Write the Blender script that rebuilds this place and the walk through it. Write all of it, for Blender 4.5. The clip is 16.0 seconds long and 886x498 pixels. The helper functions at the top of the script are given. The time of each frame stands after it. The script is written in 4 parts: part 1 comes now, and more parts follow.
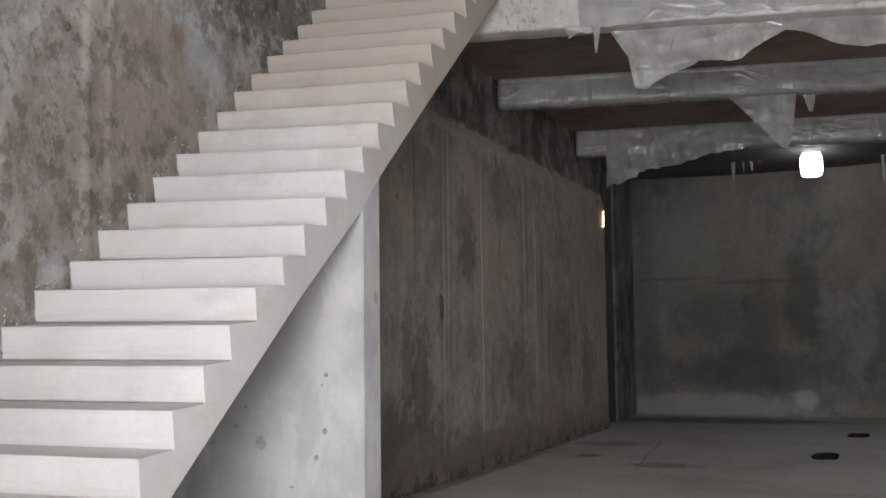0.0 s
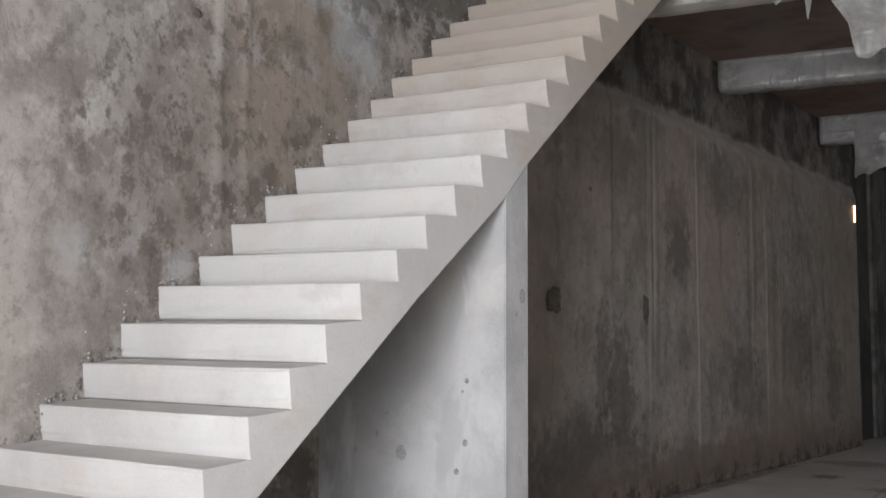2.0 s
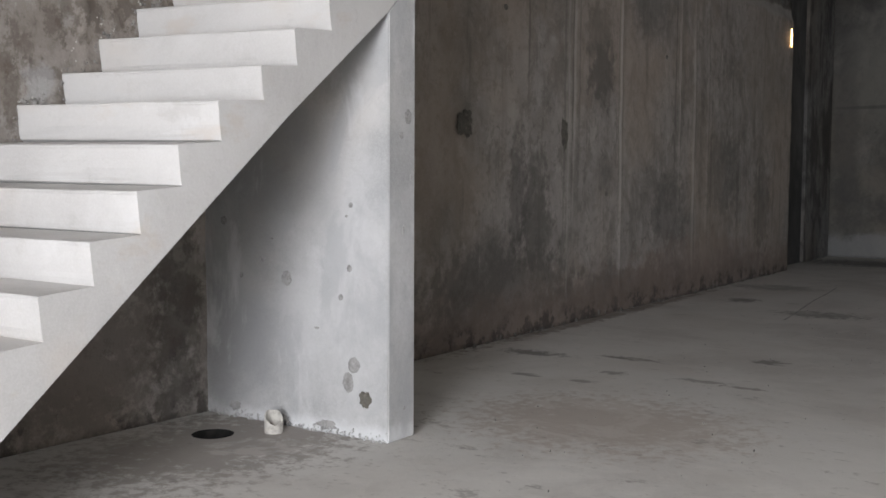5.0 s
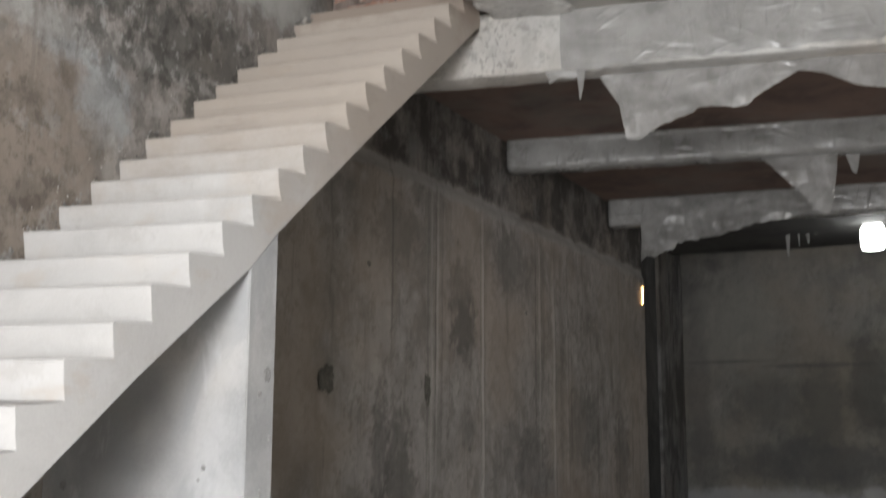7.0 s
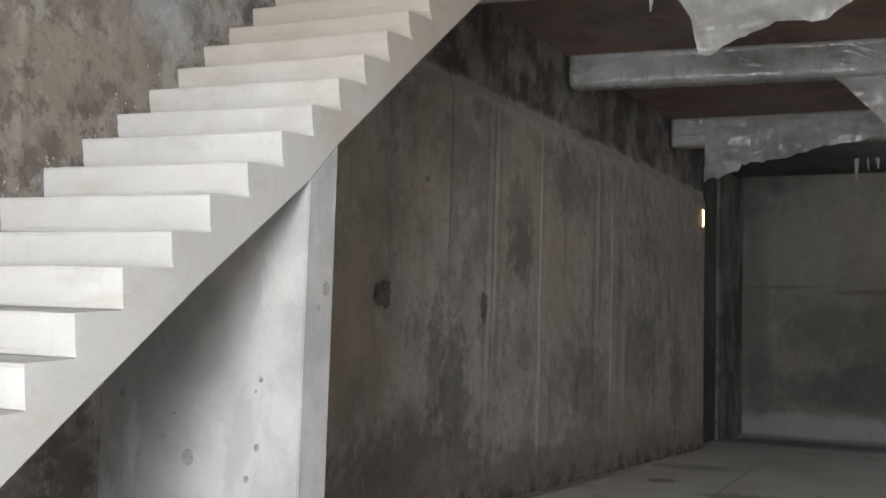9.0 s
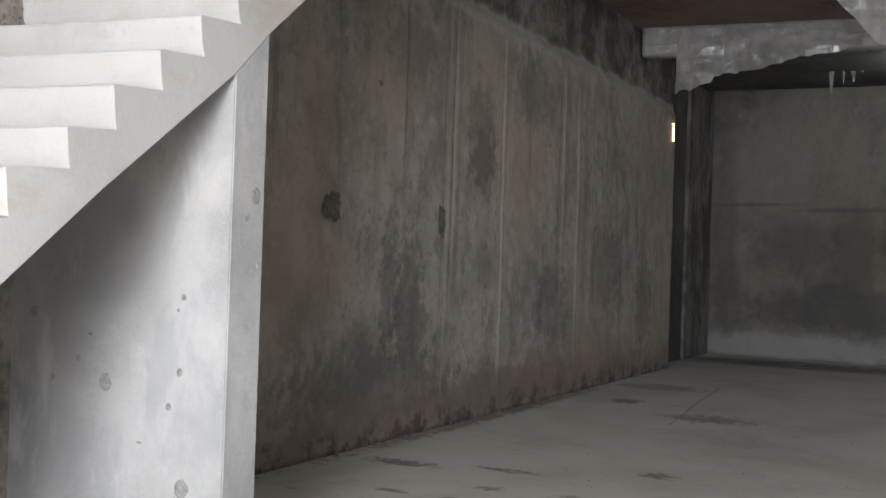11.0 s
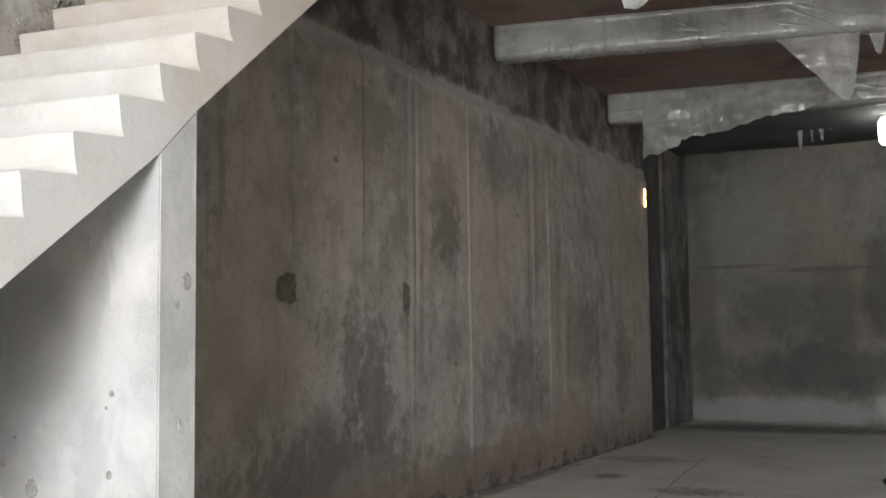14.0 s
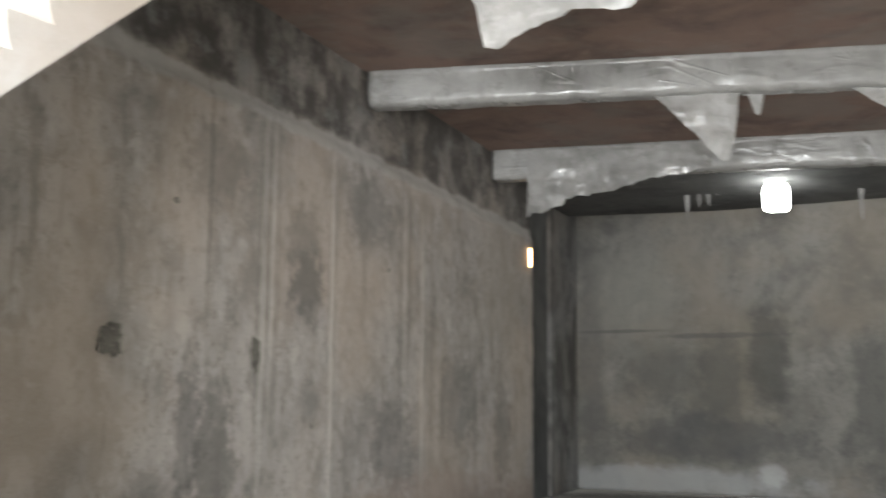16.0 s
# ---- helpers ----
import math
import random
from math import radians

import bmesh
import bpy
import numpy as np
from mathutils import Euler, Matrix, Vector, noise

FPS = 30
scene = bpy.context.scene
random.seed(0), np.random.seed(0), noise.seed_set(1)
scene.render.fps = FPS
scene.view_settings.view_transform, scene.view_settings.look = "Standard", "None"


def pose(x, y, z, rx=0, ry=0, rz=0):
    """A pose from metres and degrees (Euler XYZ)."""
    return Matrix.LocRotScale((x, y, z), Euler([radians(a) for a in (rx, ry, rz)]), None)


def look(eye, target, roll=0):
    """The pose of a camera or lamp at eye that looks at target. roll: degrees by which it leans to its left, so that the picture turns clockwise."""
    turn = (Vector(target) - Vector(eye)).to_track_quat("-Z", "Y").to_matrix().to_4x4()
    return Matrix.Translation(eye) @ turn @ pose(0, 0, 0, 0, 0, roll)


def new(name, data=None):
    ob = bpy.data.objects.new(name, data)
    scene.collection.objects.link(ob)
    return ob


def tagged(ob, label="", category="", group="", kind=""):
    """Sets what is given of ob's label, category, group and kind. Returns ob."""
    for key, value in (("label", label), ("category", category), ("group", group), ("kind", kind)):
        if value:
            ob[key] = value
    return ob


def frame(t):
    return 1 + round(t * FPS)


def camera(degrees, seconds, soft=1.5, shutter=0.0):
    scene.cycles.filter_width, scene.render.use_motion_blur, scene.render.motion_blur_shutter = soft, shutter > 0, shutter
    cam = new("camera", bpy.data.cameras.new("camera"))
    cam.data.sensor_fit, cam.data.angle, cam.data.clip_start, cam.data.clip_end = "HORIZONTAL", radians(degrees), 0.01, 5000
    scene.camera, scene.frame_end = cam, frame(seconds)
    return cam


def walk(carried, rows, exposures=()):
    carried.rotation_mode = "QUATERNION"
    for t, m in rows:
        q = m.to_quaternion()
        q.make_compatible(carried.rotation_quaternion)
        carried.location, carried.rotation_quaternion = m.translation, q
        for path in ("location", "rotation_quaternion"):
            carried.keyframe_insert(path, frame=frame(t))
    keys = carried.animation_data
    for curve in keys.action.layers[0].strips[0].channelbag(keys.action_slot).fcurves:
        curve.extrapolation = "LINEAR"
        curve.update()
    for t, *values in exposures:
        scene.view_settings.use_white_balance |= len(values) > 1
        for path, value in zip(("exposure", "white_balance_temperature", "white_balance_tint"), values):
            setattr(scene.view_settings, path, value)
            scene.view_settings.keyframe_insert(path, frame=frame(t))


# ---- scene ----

# ---- camera ----
cam = camera(44.9, 16.0, soft=1.6, shutter=0.3)
PATH = [
    (0, (4.202, -5.298, 1.322), (3.45, -3.452, 1.494), -0.7),
    (0.5, (4.238, -5.048, 1.319), (3.478, -3.214, 1.562), -0.9),
    (1, (4.269, -4.824, 1.328), (3.455, -3.015, 1.585), -0.2),
    (1.5, (4.356, -4.474, 1.346), (3.35, -2.757, 1.553), -0.8),
    (2, (4.5, -4.386, 1.327), (3.317, -2.783, 1.505), 0.3),
    (2.5, (4.518, -4.179, 1.309), (3.348, -2.558, 1.368), 0.3),
    (3, (4.531, -4.013, 1.299), (3.358, -2.393, 1.31), 1.6),
    (3.5, (4.574, -3.985, 1.289), (3.41, -2.359, 1.258), 0.4),
    (4, (4.647, -3.921, 1.307), (3.46, -2.311, 1.286), -0.6),
    (4.2, (4.688, -3.975, 1.300), (3.529, -2.348, 1.219), -0.8),
    (6.3, (4.632, -3.927, 1.324), (3.525, -2.269, 1.162), 0.8),
    (6.5, (4.625, -3.907, 1.329), (3.542, -2.228, 1.243), 0.8),
    (7, (4.625, -3.88, 1.35), (3.735, -2.118, 1.673), 0.2),
    (7.5, (4.64, -3.891, 1.363), (3.774, -2.147, 1.819), 0.5),
    (8, (4.61, -3.901, 1.363), (3.738, -2.167, 1.845), 0.5),
    (8.5, (4.579, -3.883, 1.339), (3.712, -2.11, 1.668), 0.8),
    (9, (4.523, -3.776, 1.349), (3.538, -2.044, 1.52), 1.7),
    (9.5, (4.531, -3.611, 1.344), (3.531, -1.881, 1.438), 1.1),
    (9.7, (4.526, -3.547, 1.344), (3.53, -1.814, 1.409), 1.3),
    (11.8, (4.27, -3.139, 1.322), (3.349, -1.364, 1.343), 1.7),
    (12, (4.268, -3.126, 1.321), (3.332, -1.358, 1.354), 1.6),
    (12.5, (4.28, -3.141, 1.323), (3.364, -1.364, 1.382), 1.3),
    (13, (4.287, -3.126, 1.329), (3.436, -1.317, 1.4), 0.7),
    (13.5, (4.3, -3.084, 1.343), (3.457, -1.274, 1.455), -0.2),
    (14, (4.38, -2.912, 1.353), (3.473, -1.138, 1.515), -0.7),
    (14.5, (4.447, -2.708, 1.354), (3.426, -0.997, 1.526), 1.5),
    (15, (4.455, -2.55, 1.356), (3.468, -0.817, 1.502), 1.0),
    (15.5, (4.427, -2.337, 1.388), (3.436, -0.622, 1.662), 2.2),
    (16, (4.491, -2.218, 1.348), (3.744, -0.384, 1.623), 0.4),
]
EXPOSURES = [(0.0, -0.16, 6600, 12), (4.0, -0.16, 6480, 11), (6.5, 0.05, 6650, 11), (7.0, 0.08, 6700, 9), (8.0, 0.15, 6600, 8), (9.5, 0.08, 6580, 8),
             (12.0, 0.38, 6550, 10), (13.0, 0.46, 6550, 10), (13.5, 0.57, 6600, 10), (14.0, 0.5, 6750, 8), (14.5, 0.53, 6750, 8), (15.0, 0.74, 6750, 7), (15.5, 0.8, 6700, 7), (16.0, 1.46, 6650, 6)]
walk(cam, [(t, look(eye, target, roll)) for t, eye, target, roll in PATH], EXPOSURES)

# ---- measures ----
W = 1.325                    # stair width; the long wall is the plane x = 0
RISE, TREAD = 0.1848, 0.2275
WALL_END = 12.22             # where the long wall steps back
SKEW = 0.20                  # the beams run askew to the stair
FRONT_Y, RIGHT_X = -7.4, 8.6
CEIL = 4.51
FLOOR = -0.126
TOP = 7.6


# ---- world and large lights ----
world = bpy.data.worlds.new("overcast_sky")
scene.world = world
world.use_nodes = True
wn = world.node_tree
sky = wn.nodes.new("ShaderNodeTexSky")
sky.sky_type = "NISHITA"
sky.sun_disc = False
sky.sun_elevation = radians(42)
sky.sun_rotation = radians(160)
wn.links.new(sky.outputs[0], wn.nodes["Background"].inputs[0])
wn.nodes["Background"].inputs[1].default_value = 0.1

sun_data = bpy.data.lights.new("sun", "SUN")
sun_data.energy, sun_data.angle, sun_data.color = 1.0, radians(12), (1.0, 0.95, 0.88)
sun = new("sun", sun_data)
sun.matrix_world = look((0, -40, 40), (2, 0, 0))


def opening_light(name, centre, target, width, height, watts, colour):
    """An area lamp set in an opening of the outer walls, in place of the sky's light."""
    d = bpy.data.lights.new(name, "AREA")
    d.shape, d.size, d.size_y, d.energy, d.color = "RECTANGLE", width, height, watts, colour
    ob = new(name, d)
    ob.matrix_world = look(centre, target)
    return ob


DOOR_X0, DOOR_X1, DOOR_TOP = 3.3, 5.9, 3.9      # the wide entrance behind the camera
opening_light("entrance_daylight", (4.6, FRONT_Y + 0.1, 1.9), (4.6, 0, 1.9), 2.4, 3.6, 840, (0.968, 0.985, 1.025))
# added fill for the stairwell's top, from an upper opening that is assumed
opening_light("upper_fill", (3.5, FRONT_Y + 0.1, 6.3), (3.0, 0, 6.0), 3.0, 1.6, 112, (1.0, 0.97, 0.95))
# added fill that brightens the back room; no window is known on this side
opening_light("side_fill", (RIGHT_X - 0.05, 8.3, 2.0), (0, 8.3, 2.0), 5.0, 2.2, 36, (1.0, 0.98, 0.96))

# ---- helpers of this scene ----
def fbm(u, v, scale, octaves=4, seed=0):
    """Smooth lattice noise on arrays, about -1 to 1."""
    out, amp, total = np.zeros(np.broadcast(u, v).shape), 1.0, 0.0
    rng = np.random.RandomState(seed)
    for _ in range(octaves):
        table = rng.rand(64, 64) * 2 - 1
        a, b = u * scale + 17.3, v * scale + 5.1
        i, j = np.floor(a).astype(int), np.floor(b).astype(int)
        fa, fb = a - i, b - j
        fa, fb = fa * fa * (3 - 2 * fa), fb * fb * (3 - 2 * fb)
        g = lambda p, q: table[p % 64, q % 64]
        out = out + amp * ((g(i, j) * (1 - fa) + g(i + 1, j) * fa) * (1 - fb) + (g(i, j + 1) * (1 - fa) + g(i + 1, j + 1) * fa) * fb)
        total, amp, scale = total + amp, amp * 0.5, scale * 2.03
    return out / total


def mesh_object(name, verts, faces, material, parent=None, label="", smooth=False):
    me = bpy.data.meshes.new(name)
    me.from_pydata([tuple(map(float, v)) for v in verts], [], faces)
    me.update()
    if smooth:
        me.polygons.foreach_set("use_smooth", [True] * len(me.polygons))
    me.materials.append(material)
    ob = new(name, me)
    if parent:
        ob.parent = parent
    if label:
        ob["label"] = label
    return ob


def part(name, bm, material, parent, label=""):
    """One bmesh as one mesh object under a thing or a part."""
    me = bpy.data.meshes.new(name)
    bmesh.ops.recalc_face_normals(bm, faces=bm.faces)
    bm.to_mesh(me)
    bm.free()
    me.materials.append(material)
    ob = new(name, me)
    ob.parent = parent
    if label:
        ob["label"] = label
    return ob


def box_bm(lo, hi, bevel=0.0):
    bm = bmesh.new()
    bmesh.ops.create_cube(bm, size=1)
    for v in bm.verts:
        v.co = Vector([lo[n] + (hi[n] - lo[n]) * (v.co[n] + 0.5) for n in range(3)])
    if bevel:
        bmesh.ops.bevel(bm, geom=list(bm.edges), offset=bevel, segments=2, affect="EDGES")
    return bm


def structure(name, bm, material, label, category):
    ob = part(name, bm, material, None)
    return tagged(ob, label, category, kind="structure")


def sheet_solid(name, P, depth, material):
    """A relief surface given as a grid of points P[i, j], closed at the back by the offset depth."""
    n, m, _ = P.shape
    back = [P[0, 0], P[n - 1, 0], P[n - 1, m - 1], P[0, m - 1]]
    verts = list(P.reshape(-1, 3)) + [np.array(b) + depth for b in back]
    faces = [(i * m + j, (i + 1) * m + j, (i + 1) * m + j + 1, i * m + j + 1) for i in range(n - 1) for j in range(m - 1)]
    k = n * m
    faces.append((k + 3, k + 2, k + 1, k))
    faces.append(tuple(i * m for i in range(n)) [::-1] + (k, k + 1))
    faces.append(tuple(i * m + m - 1 for i in range(n)) + (k + 2, k + 3))
    faces.append(tuple(j for j in range(m)) + (k + 3, k))
    faces.append(tuple((n - 1) * m + j for j in range(m))[::-1] + (k + 1, k + 2))
    ob = mesh_object(name, verts, faces, material)
    flags = [True] * ((n - 1) * (m - 1)) + [False] * 5
    ob.data.polygons.foreach_set("use_smooth", flags)
    return ob


# ---- materials ----
class Shader:
    """A node material on world positions, with short words for the usual nodes."""

    def __init__(self, name, rough=0.85):
        self.mat = bpy.data.materials.new(name)
        self.mat.use_nodes = True
        self.nt = self.mat.node_tree
        self.bsdf = self.nt.nodes["Principled BSDF"]
        self.bsdf.inputs["Roughness"].default_value = rough
        self.bsdf.inputs["Specular IOR Level"].default_value = 0.25
        self.pos = self.nt.nodes.new("ShaderNodeNewGeometry").outputs["Position"]

    def put(self, socket, value):
        if isinstance(value, (int, float)):
            socket.default_value = value
        elif isinstance(value, tuple):
            socket.default_value = (*value, 1) if len(value) == 3 and socket.type == "RGBA" else value
        else:
            self.nt.links.new(value, socket)

    def stretch(self, vector, by):
        n = self.nt.nodes.new("ShaderNodeVectorMath")
        n.operation = "MULTIPLY"
        self.put(n.inputs[0], vector)
        n.inputs[1].default_value = by
        return n.outputs[0]

    def noise(self, scale, detail=5, rough=0.6, by=(1, 1, 1), warp=0.0):
        n = self.nt.nodes.new("ShaderNodeTexNoise")
        self.put(n.inputs["Vector"], self.stretch(self.pos, by))
        n.inputs["Scale"].default_value, n.inputs["Detail"].default_value = scale, detail
        n.inputs["Roughness"].default_value, n.inputs["Distortion"].default_value = rough, warp
        return n.outputs["Fac"]

    def math(self, op, a, b=0.0, c=0.0, clamp=False):
        n = self.nt.nodes.new("ShaderNodeMath")
        n.operation, n.use_clamp = op, clamp
        for s, v in zip(n.inputs, (a, b, c)):
            self.put(s, v)
        return n.outputs[0]

    def ramp(self, value, lo, hi, out0=0.0, out1=1.0):
        n = self.nt.nodes.new("ShaderNodeMapRange")
        n.interpolation_type = "SMOOTHSTEP"
        self.put(n.inputs["Value"], value)
        for key, v in (("From Min", lo), ("From Max", hi), ("To Min", out0), ("To Max", out1)):
            n.inputs[key].default_value = v
        return n.outputs["Result"]

    def mix(self, fac, a, b, kind="MIX"):
        n = self.nt.nodes.new("ShaderNodeMix")
        n.data_type, n.blend_type = "RGBA", kind
        self.put(n.inputs["Factor"], fac)
        self.put(n.inputs["A"], a)
        self.put(n.inputs["B"], b)
        return n.outputs["Result"]

    def axis(self, which):
        n = self.nt.nodes.new("ShaderNodeSeparateXYZ")
        self.put(n.inputs[0], self.pos)
        return n.outputs[which]

    def blob(self, plane, centre, radii, ragged=0.6, scale=3.0, edge=0.5):
        """A stain of its own shape: an ellipse on the plane's two axes, with a noise-torn rim."""
        a = self.math("DIVIDE", self.math("SUBTRACT", self.axis("XYZ".index(plane[0])), centre[0]), radii[0])
        b = self.math("DIVIDE", self.math("SUBTRACT", self.axis("XYZ".index(plane[1])), centre[1]), radii[1])
        d = self.math("SQRT", self.math("ADD", self.math("MULTIPLY", a, a), self.math("MULTIPLY", b, b)))
        d = self.math("ADD", d, self.math("MULTIPLY", self.math("SUBTRACT", self.noise(scale, 7, 0.72), 0.5), ragged * 2.4))
        return self.ramp(d, 1.0 - edge, 1.0 + edge, 1.0, 0.0)

    def bump(self, height, strength=0.5, distance=0.02):
        n = self.nt.nodes.new("ShaderNodeBump")
        n.inputs["Strength"].default_value, n.inputs["Distance"].default_value = strength, distance
        self.put(n.inputs["Height"], height)
        self.nt.links.new(n.outputs[0], self.bsdf.inputs["Normal"])

    def colour(self, c):
        self.put(self.bsdf.inputs["Base Color"], c)
        return self.mat


def concrete(name, base, dark, light, blotch=0.9, streaks=0.5, rough=0.9, bump=0.45, mottle=0.0):
    """Cast or rendered concrete: cloudy blotches, fine pores and rain-like streaks. Returns shader and colour."""
    s = Shader(name, rough)
    c = s.mix(s.ramp(s.noise(blotch, 7, 0.62, warp=0.6), 0.42, 0.68), base, dark)
    c = s.mix(s.ramp(s.noise(blotch * 2.7, 6, 0.6), 0.52, 0.76, 0, 0.7), c, light)
    c = s.mix(s.ramp(s.noise(5.0, 5, 0.6, (1, 1, 0.09)), 0.5, 0.75, 0, streaks), c, dark)
    c = s.mix(s.ramp(s.noise(16, 4, 0.7), 0.56, 0.74, 0, 0.35), c, dark)
    if mottle:
        c = s.mix(s.ramp(s.noise(3.3, 8, 0.72, (1, 1, 0.75), 0.5), 0.50, 0.60, 0, mottle), c, dark)
        c = s.mix(s.ramp(s.noise(6.1, 6, 0.7), 0.57, 0.66, 0, mottle * 0.9), c, tuple(v * 0.75 for v in dark))
        c = s.mix(s.ramp(s.noise(4.4, 7, 0.7), 0.56, 0.66, 0, mottle * 0.8), c, light)
        c = s.mix(s.ramp(s.noise(13, 7, 0.75, (1, 1, 0.8)), 0.53, 0.61, 0, mottle * 0.75), c, tuple(v * 0.85 for v in dark))
        c = s.mix(s.ramp(s.noise(11, 5, 0.65, (1, 1, 0.05)), 0.56, 0.70, 0, mottle * 0.5), c, dark)
        c = s.mix(s.ramp(s.noise(9, 5, 0.65, (1, 1, 0.06)), 0.60, 0.72, 0, mottle * 0.5), c, light)
        c = s.mix(s.ramp(s.noise(0.55, 4, 0.6), 0.42, 0.66, 0, 0.55), c, tuple(v * k for v, k in zip(base, (1.06, 0.94, 0.82))))
        c = s.mix(s.ramp(s.noise(34, 4, 0.7), 0.66, 0.74, 0, mottle * 0.7), c, tuple(v * 0.6 for v in dark))
    c = s.mix(s.ramp(s.noise(95, 3, 0.6), 0.35, 0.7, 0, 0.22), c, light)
    h = s.math("ADD", s.math("MULTIPLY", s.noise(7, 6, 0.65), 1.0), s.math("MULTIPLY", s.noise(60, 4, 0.6), 0.25))
    s.bump(h, bump, 0.022)
    return s, c


# long wall: rough cast concrete, brownish below, dark with grey patches above the pour joint
s, c = concrete("long_wall_concrete", (0.333, 0.305, 0.284), (0.174, 0.160, 0.147), (0.415, 0.385, 0.36), 1.3, 0.45, bump=0.34, mottle=0.7)
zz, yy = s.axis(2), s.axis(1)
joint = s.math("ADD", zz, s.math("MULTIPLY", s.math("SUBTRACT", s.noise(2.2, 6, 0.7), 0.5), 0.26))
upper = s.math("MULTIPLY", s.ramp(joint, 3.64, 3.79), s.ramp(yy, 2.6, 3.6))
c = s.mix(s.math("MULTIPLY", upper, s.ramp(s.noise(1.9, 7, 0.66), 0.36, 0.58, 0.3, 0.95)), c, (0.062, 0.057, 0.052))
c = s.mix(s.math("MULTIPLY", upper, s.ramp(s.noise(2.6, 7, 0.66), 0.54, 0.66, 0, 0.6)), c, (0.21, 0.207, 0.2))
for y0, z0, ry, rz, col, amount in (
        (0.25, 3.0, 0.42, 0.6, (0.25, 0.205, 0.165), 0.6),       # brown earth-stained render beside the stair
        (0.48, 3.36, 0.09, 0.1, (0.12, 0.085, 0.06), 0.6),
        (-0.95, 2.75, 0.4, 0.9, (0.33, 0.325, 0.31), 0.6),
        (-0.58, 2.2, 0.13, 0.32, (0.11, 0.095, 0.08), 0.6),
        (-0.75, 2.75, 0.12, 0.3, (0.14, 0.125, 0.105), 0.45),
        (-0.05, 3.74, 0.32, 0.13, (0.38, 0.40, 0.41), 0.7),      # pale lime bloom
        (0.45, 3.56, 0.26, 0.13, (0.38, 0.40, 0.41), 0.75),
        (0.78, 3.28, 0.2, 0.28, (0.37, 0.39, 0.40), 0.75),
        (1.75, 3.8, 0.8, 0.3, (0.09, 0.087, 0.08), 0.75),        # damp dark patches
        (0.55, 3.98, 0.7, 0.2, (0.12, 0.115, 0.105), 0.65),
        (-0.3, 4.4, 0.6, 0.35, (0.12, 0.115, 0.105), 0.55),
        (2.1, 4.85, 0.8, 0.42, (0.44, 0.44, 0.425), 0.75),       # smooth cement wash
        (1.1, 4.75, 0.8, 0.4, (0.40, 0.40, 0.385), 0.7),
        (2.95, 4.9, 0.2, 0.8, (0.13, 0.13, 0.125), 0.6),
        (4.15, 1.15, 0.14, 0.5, (0.09, 0.085, 0.08), 0.6),
        (4.5, 0.75, 0.3, 0.4, (0.11, 0.105, 0.095), 0.6),
        (4.4, 3.1, 0.4, 0.3, (0.12, 0.115, 0.105), 0.5),
        (5.8, 2.3, 0.28, 0.3, (0.09, 0.085, 0.08), 0.6),
        (7.6, 0.85, 0.5, 0.35, (0.10, 0.095, 0.09), 0.55),
        (7.0, 3.1, 0.5, 0.35, (0.115, 0.11, 0.1), 0.5),
        (3.9, 0.3, 1.3, 0.35, (0.085, 0.08, 0.072), 0.55),        # rising damp
        (6.2, 0.12, 1.8, 0.2, (0.10, 0.09, 0.08), 0.6),
        (8.6, 0.25, 2.2, 0.3, (0.25, 0.19, 0.16), 0.5),
        (4.45, 1.0, 0.22, 0.5, (0.11, 0.105, 0.095), 0.55),
        (5.75, 2.55, 0.3, 0.45, (0.11, 0.105, 0.095), 0.5),
        (10.9, 0.9, 0.35, 0.6, (0.09, 0.085, 0.08), 0.5),
        (9.3, 1.3, 0.6, 0.5, (0.12, 0.115, 0.105), 0.5),
        (10.9, 2.9, 0.9, 0.9, (0.30, 0.265, 0.23), 0.5),
        # shade under the stair and in the cross wall's corner, put into the colour
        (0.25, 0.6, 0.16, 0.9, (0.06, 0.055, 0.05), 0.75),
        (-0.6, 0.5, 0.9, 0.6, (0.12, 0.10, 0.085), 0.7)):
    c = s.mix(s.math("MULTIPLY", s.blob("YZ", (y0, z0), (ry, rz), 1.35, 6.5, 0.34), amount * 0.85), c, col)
for y0, half, z0, rz, amount in ((5.07, 0.03, 1.9, 1.7, 0.55), (5.2, 0.02, 2.3, 1.2, 0.5), (6.25, 0.025, 1.9, 1.75, 0.6), (7.85, 0.02, 2.3, 1.3, 0.5),
                                 (8.3, 0.03, 1.8, 1.6, 0.45), (8.75, 0.02, 2.0, 1.3, 0.4), (-0.33, 0.05, 2.9, 0.9, 0.6), (-0.14, 0.03, 2.9, 0.9, 0.55), (0.85, 0.05, 2.8, 0.3, 0.5)):
    c = s.mix(s.math("MULTIPLY", s.blob("YZ", (y0, z0), (half, rz), 0.5, 2.5), amount), c, (0.42, 0.395, 0.36))
c = s.mix(s.ramp(s.math("ABSOLUTE", s.math("SUBTRACT", joint, 3.64)), 0.05, 0.10, 0.7, 0.0), c, (0.35, 0.335, 0.315))
